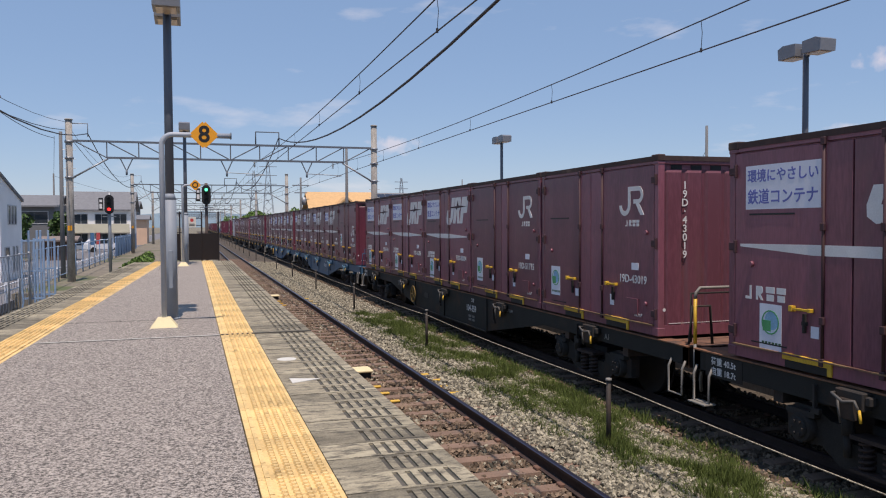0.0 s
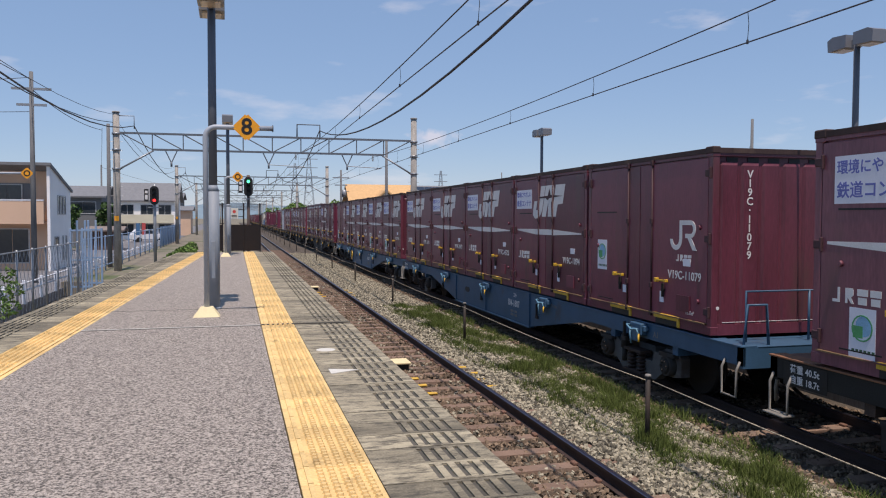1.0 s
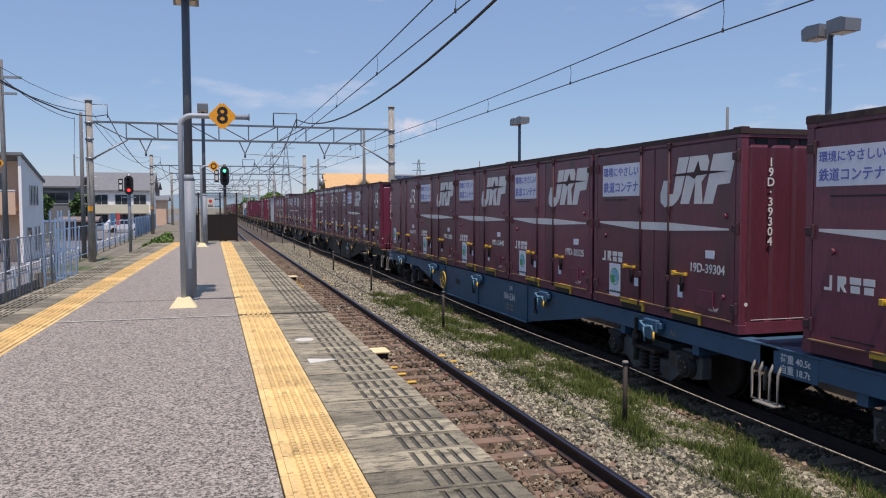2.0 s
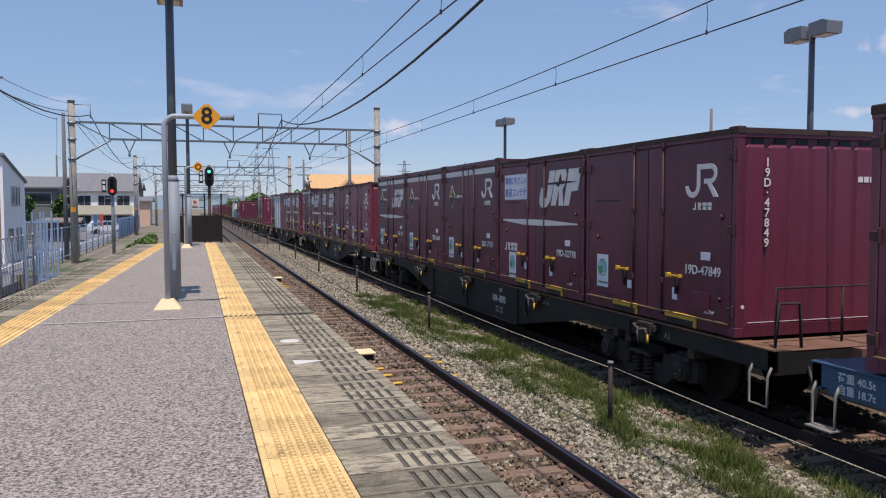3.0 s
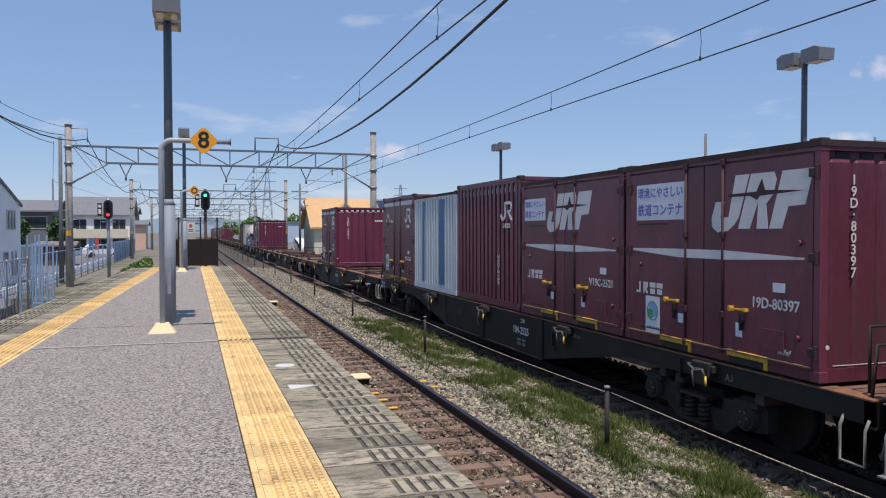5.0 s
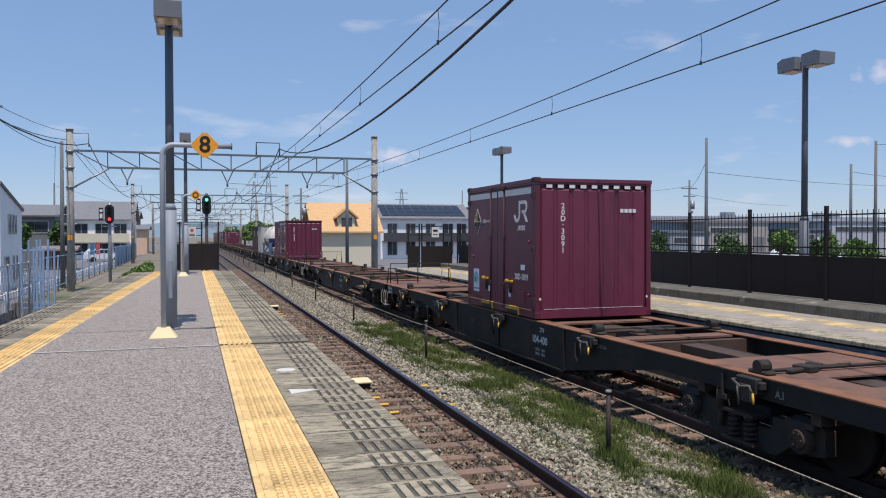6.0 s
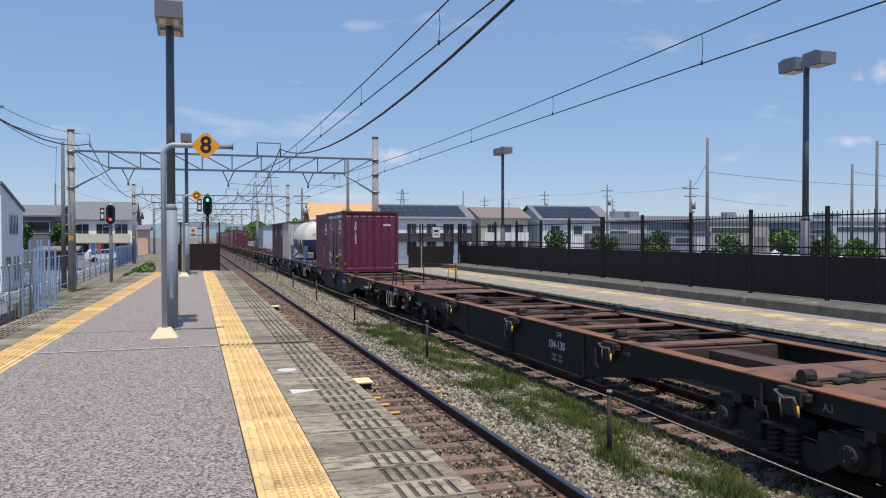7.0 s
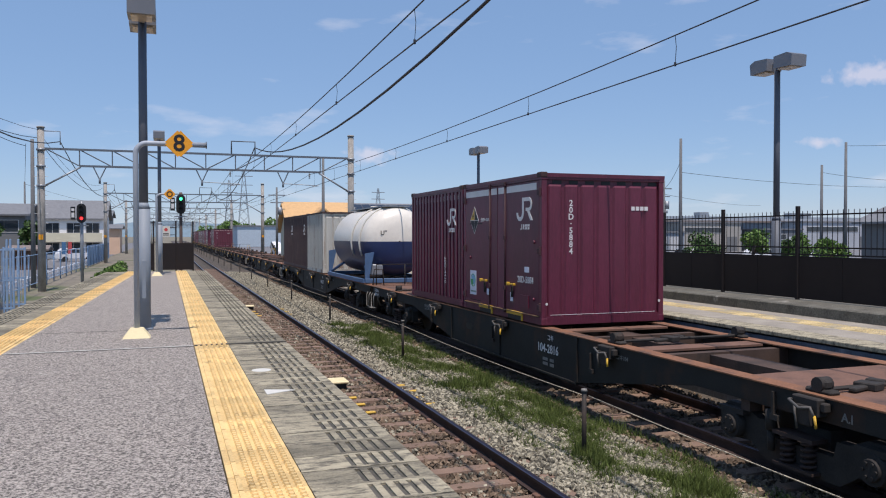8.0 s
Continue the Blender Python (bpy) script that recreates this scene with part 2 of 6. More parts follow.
ROOF_GREY = mat("roof_grey", (0.17, 0.175, 0.185), 0.7, vary=0.2, scale=3)
ROOF_BROWN = mat("roof_brown", (0.21, 0.17, 0.15), 0.7, vary=0.2, scale=3)
ROOF_TAN = mat("roof_tan", (0.58, 0.36, 0.17), 0.8, vary=0.15, scale=4)
SOLAR = mat("solar_panel", (0.02, 0.025, 0.04), 0.2, vary=0.2)
GLASS = mat("window_glass", (0.04, 0.05, 0.06), 0.08, vary=0.2, bump=0)
FRAME_W = mat("window_frame", (0.5, 0.5, 0.5), 0.5)
# Blue of distant haze mixed straight into the hill colour.
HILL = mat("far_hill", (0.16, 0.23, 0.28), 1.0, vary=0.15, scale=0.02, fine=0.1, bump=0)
CAR_WHITE = mat("car_white", (0.75, 0.76, 0.78), 0.25, bump=0, vary=0.03)
TYRE = mat("tyre", (0.02, 0.02, 0.02), 0.9)
PIPE_WHITE = mat("pipe_white", (0.62, 0.66, 0.72), 0.5, vary=0.15)
TANK_WHITE = mat("tank_white", (0.70, 0.66, 0.58), 0.35, vary=0.08, stain=(0.5, 0.48, 0.44), stain_at=0.65)
TANK_BLUE = mat("tank_blue", (0.02, 0.035, 0.10), 0.35, vary=0.1)
FRAME_BLUE = mat("frame_blue", (0.07, 0.135, 0.25), 0.5, vary=0.15)
SIG_RED = glow("signal_red", (1.0, 0.03, 0.03), 3.0)
SIG_GREEN = glow("signal_green", (0.05, 1.0, 0.45), 2.5)
STAKE = mat("stake_steel", (0.035, 0.028, 0.024), 0.75, vary=0.4, stain=(0.09, 0.05, 0.03), stain_at=0.58)
ROPE_MAT = mat("rope_cream", (0.36, 0.31, 0.23), 0.9, vary=0.6, scale=30, fine=90, sharp=0.2)


# ---- mesh helpers ----
def box(bm, x0, x1, y0, y1, z0, z1, bevel=0.0):
    v = [bm.verts.new((x, y, z)) for z in (z0, z1) for y in (y0, y1) for x in (x0, x1)]
    f = [bm.faces.new([v[i] for i in q]) for q in ((0, 2, 3, 1), (4, 5, 7, 6), (0, 1, 5, 4), (2, 6, 7, 3), (0, 4, 6, 2), (1, 3, 7, 5))]
    if bevel:
        bmesh.ops.bevel(bm, geom=list({e for q in f for e in q.edges}), offset=bevel, segments=1, affect="EDGES")
    return bm


def rod(bm, p, q, r0, r1=None, n=8, caps=True):
    p, q = Vector(p), Vector(q)
    r1 = r0 if r1 is None else r1
    d = (q - p).normalized()
    a = d.orthogonal().normalized()
    c = d.cross(a)
    rings = []
    for s, r in ((p, r0), (q, r1)):
        rings.append([bm.verts.new(s + (a * math.cos(2 * math.pi * i / n) + c * math.sin(2 * math.pi * i / n)) * r) for i in range(n)])
    for i in range(n):
        j = (i + 1) % n
        f = bm.faces.new((rings[0][i], rings[0][j], rings[1][j], rings[1][i]))
        f.smooth = n >= 8
    if caps:
        bm.faces.new(rings[0][::-1])
        bm.faces.new(rings[1])
    return bm


def tube(bm, pts, r, n=8):
    """One bent pipe through the points."""
    pts = [Vector(p) for p in pts]
    way = [(b - a).normalized() for a, b in zip(pts[:-1], pts[1:])]
    a = way[0].orthogonal().normalized()
    rings = []
    for i, p in enumerate(pts):
        d = (way[max(0, i - 1)] + way[min(i, len(way) - 1)])
        d = d.normalized() if d.length > 1e-6 else way[min(i, len(way) - 1)]
        a = (a - d * a.dot(d))
        a = a.normalized() if a.length > 1e-6 else d.orthogonal().normalized()
        c = d.cross(a)
        rings.append([bm.verts.new(p + (a * math.cos(2 * math.pi * k / n) + c * math.sin(2 * math.pi * k / n)) * r) for k in range(n)])
    for g, h in zip(rings[:-1], rings[1:]):
        for k in range(n):
            bm.faces.new((g[k], g[(k + 1) % n], h[(k + 1) % n], h[k])).smooth = True
    bm.faces.new(rings[0][::-1])
    bm.faces.new(rings[-1])
    return bm


def prism(bm, pts, axis, a0, a1):
    """A polygon pts (2D) pushed along an axis from a0 to a1. The two others follow in the order x, y, z."""
    def at(p, a):
        return {"x": (a, p[0], p[1]), "y": (p[0], a, p[1]), "z": (p[0], p[1], a)}[axis]
    lo = [bm.verts.new(at(p, a0)) for p in pts]
    hi = [bm.verts.new(at(p, a1)) for p in pts]
    n = len(pts)
    for i in range(n):
        bm.faces.new((lo[i], lo[(i + 1) % n], hi[(i + 1) % n], hi[i]))
    bm.faces.new(lo[::-1])
    bm.faces.new(hi)
    bmesh.ops.recalc_face_normals(bm, faces=bm.faces)
    return bm


def B(*boxes, bevel=0.0):
    bm = bmesh.new()
    for b in boxes:
        box(bm, *b, bevel=bevel)
    return bm


def mesh_of(name, bm, material):
    me = bpy.data.meshes.new(name)
    bm.normal_update()
    bm.to_mesh(me)
    bm.free()
    me.materials.append(material)
    return me


def part(name, bm, material, parent, label=""):
    ob = new(name, mesh_of(name, bm, material) if not isinstance(bm, bpy.types.Mesh) else bm)
    ob.parent = parent
    return tagged(ob, label)


def thing(name, m, label, category, group="", kind=""):
    ob = new(name)
    ob.matrix_basis = m
    return tagged(ob, label, category, group, kind)


def single(name, bm, material, label, category, group="", kind="", m=None):
    ob = new(name, mesh_of(name, bm, material))
    if m is not None:
        ob.matrix_basis = m
    return tagged(ob, label, category, group, kind)


LETTERS = {}


def letters(text, size, material, depth=0.001, vertical=False, spacing=1.0):
    """A mesh of text in the xz plane, facing -y, centred."""
    key = (text, size, material.name, vertical, spacing)
    if key in LETTERS:
        return LETTERS[key]
    cu = bpy.data.curves.new("letters", "FONT")
    cu.body = "\n".join(text) if vertical else text
    cu.align_x, cu.align_y, cu.size, cu.extrude = "CENTER", "CENTER", size, depth
    cu.space_character, cu.offset, cu.resolution_u = spacing, size * 0.018, 3
    if vertical:
        cu.space_line = 0.82
    ob = new("letters", cu)
    me = bpy.data.meshes.new_from_object(ob)
    bpy.data.objects.remove(ob)
    me.transform(Matrix.Rotation(radians(90), 4, "X"))
    me.materials.clear()
    me.materials.append(material)
    LETTERS[key] = me
    return me


def writing(name, text, size, material, parent, m, vertical=False, spacing=1.0):
    ob = part(name, letters(text, size, material, vertical=vertical, spacing=spacing), material, parent)
    ob.matrix_basis = m
    return ob


# ---- ground, track bed, platforms ----
GROUND_L = -0.35
single("ground", B((-900, 1200, -60, 2400, -0.9, -0.75)), EARTH, "dry earth and weeds reaching to the horizon", "ground", kind="structure")
bm = bmesh.new()
prism(bm, [(1.7, -0.7), (1.7, -0.20), (4.9, -0.20), (5.3, -0.18), (8.7, -0.20), (8.9, -0.20), (9.6, -0.7)], "y", -30, 420)
single("ballast_bed", bm, BALLAST, "grey ballast bed under two railway tracks", "ballast", kind="structure")
single("verge", B((-7.0, 1.7, 35.2, 420, -0.7, -0.12)), EARTH, "weedy earth strip beside the track", "ground", kind="structure")
single("road", B((-13.5, -6.9, -40, 400, -0.7, GROUND_L)), ROAD, "grey asphalt side street behind a blue fence", "road", kind="structure")
single("lot_west", B((-120, -13.5, -40, 400, -0.7, GROUND_L + 0.06)), EARTH, "grassy house plots along the street", "ground", kind="structure")
single("lot_east", B((12.6, 200, -40, 400, -0.7, -0.30)), ROAD, "paved car park beside the station", "ground", kind="structure")
for y0 in range(-20, 300, 8):
    single("road_line", B((-12.6, -12.5, y0, y0 + 5.5, GROUND_L, GROUND_L + 0.006)), WHITE_PAINT, "white painted edge line on asphalt", "road line", "road lines")


def rails(cx):
    for side in (-1, 1):
        t = thing("rail", pose(cx + side * 0.565, 0, 0), "worn steel rail with a polished running surface", "rail", "rails", "structure")
        bm = bmesh.new()
        prism(bm, [(-0.064, -0.153), (0.064, -0.153), (0.064, -0.142), (0.012, -0.125), (0.009, -0.045), (0.0325, -0.035), (0.0325, -0.003), (-0.0325, -0.003), (-0.0325, -0.035), (-0.009, -0.045), (-0.012, -0.125), (-0.064, -0.142)], "y", -30, 420)
        part("rail_web", bm, RAIL_SIDE, t)
        bm = bmesh.new()
        prism(bm, [(-0.031, -0.003), (0.031, -0.003), (0.022, 0.001), (-0.022, 0.001)], "y", -30, 420)
        part("running_surface", bm, RAIL_TOP, t, "polished running surface")


TRACK_A, TRACK_B = 3.13, 7.25
rails(TRACK_A)
rails(TRACK_B)

# Platform body: its left edge draws in towards the far end.
bm = bmesh.new()
prism(bm, [(1.53, -12), (1.53, 34.6), (-2.44, 34.6), (-4.2, -12)], "z", -0.7, 1.0)
single("platform", bm, CONCRETE_OLD, "concrete island platform of a small station", "platform", kind="structure")
bm = bmesh.new()
prism(bm, [(0.33, -12), (0.33, 34.55), (-1.09, 34.55), (-2.80, -12)], "z", 1.0, 1.096)
single("platform_surface", bm, ASPHALT, "coarse grey asphalt platform surface with patches", "platform surface", kind="structure")
for y, w in ((10.93, 0.05), (13.1, 0.012)):
    single("expansion_joint", B((-1.95, 0.33, y, y + w, 1.09, 1.1)), GROOVE, "dark joint across the asphalt", "joint", "joints", "structure")
    single("expansion_joint", B((-1.95, 0.33, y + w, y + w + w * 0.9, 1.09, 1.0995)), WHITE_PAINT, "pale edge of a joint across the asphalt", "joint", "joints", "structure")
single("expansion_joint", B((0.34, 1.56, 10.93, 10.98, 1.09, 1.1135)), GROOVE, "dark joint across the edge slabs", "joint", "joints", "structure")

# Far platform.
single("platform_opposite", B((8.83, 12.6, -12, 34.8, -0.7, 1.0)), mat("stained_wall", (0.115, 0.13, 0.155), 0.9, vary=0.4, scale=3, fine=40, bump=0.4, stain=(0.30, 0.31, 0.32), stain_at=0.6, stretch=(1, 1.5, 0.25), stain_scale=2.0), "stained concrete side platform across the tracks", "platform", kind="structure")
single("platform_surface_opposite", B((9.27, 11.0, -12, 34.8, 1.0, 1.097)), mat("platform_pale", (0.30, 0.27, 0.225), 0.9, vary=0.3, scale=2, fine=60, bump=0.4, stain=(0.22, 0.2, 0.17), stain_at=0.55), "pale grey asphalt surface of the opposite platform", "platform surface", kind="structure")
single("edge_slabs_opposite", B((8.80, 9.27, -12, 34.8, 1.03, 1.097), bevel=0.01), CONCRETE, "weathered concrete edge of the opposite platform", "platform edge", kind="structure")
single("platform_kerb", B((11.0, 12.3, -12, 34.8, 1.0, 1.29), bevel=0.02), mat("mossy_concrete", (0.12, 0.115, 0.095), 0.95, vary=0.5, scale=4, fine=30, bump=0.8, stain=(0.36, 0.35, 0.31), stain_at=0.6, stain_scale=3.0), "mossy grey concrete kerb under a fence", "kerb", kind="structure")

# Hills on the horizon.
bm = bmesh.new()
random.seed(5)
for k in range(90):
    x = -900 + k * 28
    h0 = 34 + 22 * noise.noise((k * 0.11, 0, 0)) + 8 * noise.noise((k * 0.5, 3, 0))
    if k == 0:
        last = None
    v = [bm.verts.new((x, 2000, -5)), bm.verts.new((x, 2060, max(8, h0) * (0.6 + 0.4 * min(1, k / 40))))]
    if last:
        bm.faces.new((last[0], v[0], v[1], last[1]))
    last = v
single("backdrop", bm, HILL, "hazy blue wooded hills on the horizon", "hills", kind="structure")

# ---- platform lamps, sign posts ----
def platform_lamp(x, y, z0, top, along, label):
    t = thing("platform_lamp", pose(x, y, z0), label, "lamp post", "platform lamps")
    h = top - z0
    part("pole", rod(bmesh.new(), (0, 0, 1.9), (0, 0, h - 0.25), 0.068, 0.062, 16), LAMP_POLE, t)
    part("sleeve", rod(rod(bmesh.new(), (0, 0, 0), (0, 0, 1.9), 0.098, 0.098, 16), (0, 0, 1.9), (0, 0, 2.0), 0.098, 0.07, 16), LAMP_SLEEVE if x < 10 else LAMP_POLE, t, "light grey lower sleeve" if x < 10 else "")
    part("base_ring", rod(bmesh.new(), (0, 0, 0), (0, 0, 0.03), 0.13, 0.13, 16), LAMP_SLEEVE, t)
    part("inspection_plate", B((-0.03, 0.03, -0.108, -0.09, 0.5, 1.1), bevel=0.004), LAMP_SLEEVE, t)
    part("bracket", B((-0.11, 0.11, -0.05, 0.05, h - 0.3, h - 0.12) if not along else (-0.05, 0.05, -0.11, 0.11, h - 0.3, h - 0.12), bevel=0.01), LAMP_HEAD, t)
    for s in (-1, 1):
        bm = bmesh.new()
        c = 0.36 * s
        if along:
            prism(bm, [(c - 0.26 * s, h - 0.28), (c + 0.25 * s, h - 0.30), (c + 0.27 * s, h - 0.06), (c + 0.12 * s, h), (c - 0.26 * s, h - 0.02)], "x", -0.2, 0.2)
        else:
            prism(bm, [(c - 0.26 * s, h - 0.28), (c + 0.25 * s, h - 0.30), (c + 0.27 * s, h - 0.06), (c + 0.12 * s, h), (c - 0.26 * s, h - 0.02)], "y", -0.2, 0.2)
        hd = part("lamp_head", bm, LAMP_HEAD, t)
        q = (c - 0.18, c + 0.18)
        bx = (-0.15, 0.15, q[0], q[1], h - 0.315, h - 0.285) if along else (q[0], q[1], -0.15, 0.15, h - 0.315, h - 0.285)
        part("lens", B(bx), LAMP_GLASS, hd, "amber tinted glass lens")
    return t


platform_lamp(-0.34, 13.15, 1.096, 6.2, True, "grey steel twin-head lamp post on the platform")
platform_lamp(-0.25, 31.5, 1.096, 6.5, True, "grey steel twin-head lamp post at the platform end")
platform_lamp(12.66, 13.75, 1.0, 6.48, True, "grey twin-head lamp post behind the dark fence")
platform_lamp(12.75, 31.4, 1.0, 6.4, True, "grey twin-head lamp post behind the dark fence")


def stop_sign(x, y, arm_z, arm, plate, text, ring=False, base=1.096):
    t = thing("stopping_sign", pose(x, y, base), "orange diamond stopping-position sign on a bent grey pipe", "sign", "stopping signs")
    h = arm_z - base
    pts = [(0, 0, 0.1), (0, 0, h - 0.16)] + [(0.16 - 0.16 * math.cos(a), 0, h - 0.16 + 0.16 * math.sin(a)) for a in np.linspace(0.15, math.pi / 2, 9)] + [(arm, 0, h)]
    part("pipe", tube(bmesh.new(), pts, 0.039, 14), SIGN_PIPE, t)
    part("end_cap", rod(bmesh.new(), (arm, 0, h), (arm + 0.015, 0, h), 0.056, 0.05, 12), LAMP_POLE, t)
    bm = bmesh.new()
    lo = [bm.verts.new(p) for p in ((-0.19, -0.17, 0), (0.19, -0.17, 0), (0.19, 0.17, 0), (-0.19, 0.17, 0))]
    hi = [bm.verts.new(p) for p in ((-0.09, -0.08, 0.14), (0.09, -0.08, 0.14), (0.09, 0.08, 0.14), (-0.09, 0.08, 0.14))]
    for i in range(4):
        bm.faces.new((lo[i], lo[(i + 1) % 4], hi[(i + 1) % 4], hi[i]))
    bm.faces.new(hi)
    part("footing", bm, CREAM, t, "cream concrete footing")
    bm = bmesh.new()
    s = 0.215
    prism(bm, [(plate - s, h), (plate, h + s), (plate + s, h), (plate, h - s)], "y", -0.075, -0.055)
    bmesh.ops.bevel(bm, geom=[e for e in bm.edges if abs(e.verts[0].co.y - e.verts[1].co.y) > 0.01], offset=0.03, segments=2, affect="EDGES")
    pl = part("plate", bm, SIGN_ORANGE, t)
    if ring:
        bm = bmesh.new()
        n = 24
        for r0, r1 in ((0.07, 0.11),):
            for i in range(n):
                a, b = 2 * math.pi * i / n, 2 * math.pi * (i + 1) / n
                bm.faces.new([bm.verts.new((plate + r * math.cos(g), -0.079, h + r * math.sin(g))) for r, g in ((r0, a), (r1, a), (r1, b), (r0, b))])
        part("ring", bm, BLACK, pl)
    else:
        writing("digit", text, 0.34, BLACK, pl, pose(plate, -0.077, h))
    return t


stop_sign(-0.42, 12.2, 3.93, 0.98, 0.6, "8")
stop_sign(-0.35, 30.6, 4.11, 0.52, 0.46, "", True)
stop_sign(-8.3, 30.6, 4.12, 1.35, 1.2, "", True, GROUND_L)


# ---- gate at the platform end ----
t = thing("end_fence", pose(0, 34.6, 1.096), "dark brown steel fence closing the platform end", "fence")
for x in (-1.25, -0.52, -0.33, 0.36, 1.04):
    part("post", B((x - 0.03, x + 0.03, -0.03, 0.03, 0, 2.1), bevel=0.006), FENCE_DARK, t)
for x0, x1 in ((-1.22, -0.55), (-0.30, 0.33), (0.39, 1.01)):
    part("panel", B((x0, x1, -0.012, 0.012, 0.05, 1.17)), FENCE_DARK, t)
for z in (1.5, 1.8):
    part("bar", B((-0.30, 0.33, -0.015, 0.015, z, z + 0.03)), FENCE_DARK, t)
for z in (1.2, 2.0):
    part("bar", B((-1.22, -0.36, -0.015, 0.015, z, z + 0.03)), FENCE_DARK, t)
for i in range(7):
    part("bar", B((-1.15 + i * 0.1, -1.14 + i * 0.1, -0.008, 0.008, 1.2, 2.0)), FENCE_DARK, t)
t = thing("notice", pose(-0.03, 34.575, 2.75), "white notice board with a red prohibition mark", "sign", "notices")
part("board", B((-0.16, 0.16, -0.01, 0.01, -0.22, 0.22), bevel=0.004), WHITE_PAINT, t)
part("mark", rod(bmesh.new(), (0, -0.011, 0.08), (0, -0.015, 0.08), 0.07, 0.07, 20), mat("sign_red", (0.5, 0.05, 0.05), 0.6), t)
part("text_bar", B((-0.11, 0.11, -0.014, -0.01, -0.10, -0.07), (-0.11, 0.11, -0.014, -0.01, -0.16, -0.13)), BLACK, t)

# ---- fence of the opposite platform ----
posts_y = [-9.86 + 2.22 * i for i in range(21)]
t = thing("platform_fence", pose(11.9, 0, 1.3), "dark brown panel fence with upright bars on top", "fence")
for k, y in enumerate(posts_y):
    w = 0.055 if k % 8 == 6 else 0.036
    part("post", B((-w, w, y - w, y + w, -0.05, 1.86), bevel=0.008), FENCE_DARK, t)
    if k + 1 < len(posts_y):
        y1 = posts_y[k + 1]
        part("panel", B((-0.012, 0.012, y + 0.05, (y + y1) / 2 - 0.006, 0.02, 0.86)), FENCE_DARK, t)
        part("panel", B((-0.012, 0.012, (y + y1) / 2 + 0.006, y1 - 0.05, 0.02, 0.86)), FENCE_DARK, t)
        for z in (0.88, 1.02, 1.66):
            part("rail", B((-0.014, 0.014, y + 0.045, y1 - 0.045, z, z + 0.028)), FENCE_DARK, t)
bm = bmesh.new()
for k in range(len(posts_y) - 1):
    for i in range(1, 18):
        y = posts_y[k] + 2.22 * i / 18
        rod(bm, (0, y, 0.9), (0, y, 1.76), 0.007, 0.007, 4, False)
tagged(part("infill", bm, FENCE_DARK, t), kind="stuff")
t = thing("end_fence", pose(10.6, 34.7, 1.1), "dark brown fence and gate at the end of the opposite platform", "fence")
for x in (-1.15, -0.62, -0.5, 0.55, 0.95, 1.25):
    part("post", B((x - 0.03, x + 0.03, -0.03, 0.03, 0, 2.05), bevel=0.006), FENCE_DARK, t)
for x0, x1 in ((-1.12, -0.65), (-0.47, 0.52), (0.58, 0.92)):
    part("panel", B((x0, x1, -0.012, 0.012, 0.03, 1.0)), FENCE_DARK, t)
    part("bar", B((x0, x1, -0.012, 0.012, 1.9, 1.94), (x0, x1, -0.012, 0.012, 1.5, 1.54)), FENCE_DARK, t)
t = thing("notice", pose(10.75, 34.678, 2.75), "white notice board on the dark fence", "sign", "notices")
part("board", B((-0.18, 0.18, -0.01, 0.01, -0.24, 0.24), bevel=0.004), WHITE_PAINT, t)
part("text_bar", B((-0.11, 0.11, -0.014, -0.01, -0.12, -0.09), (-0.11, 0.11, -0.014, -0.01, 0.02, 0.12)), BLACK, t)

# ---- catenary ----
PORTALS = [0.2 + 41.8 * k for k in range(0, 9)]


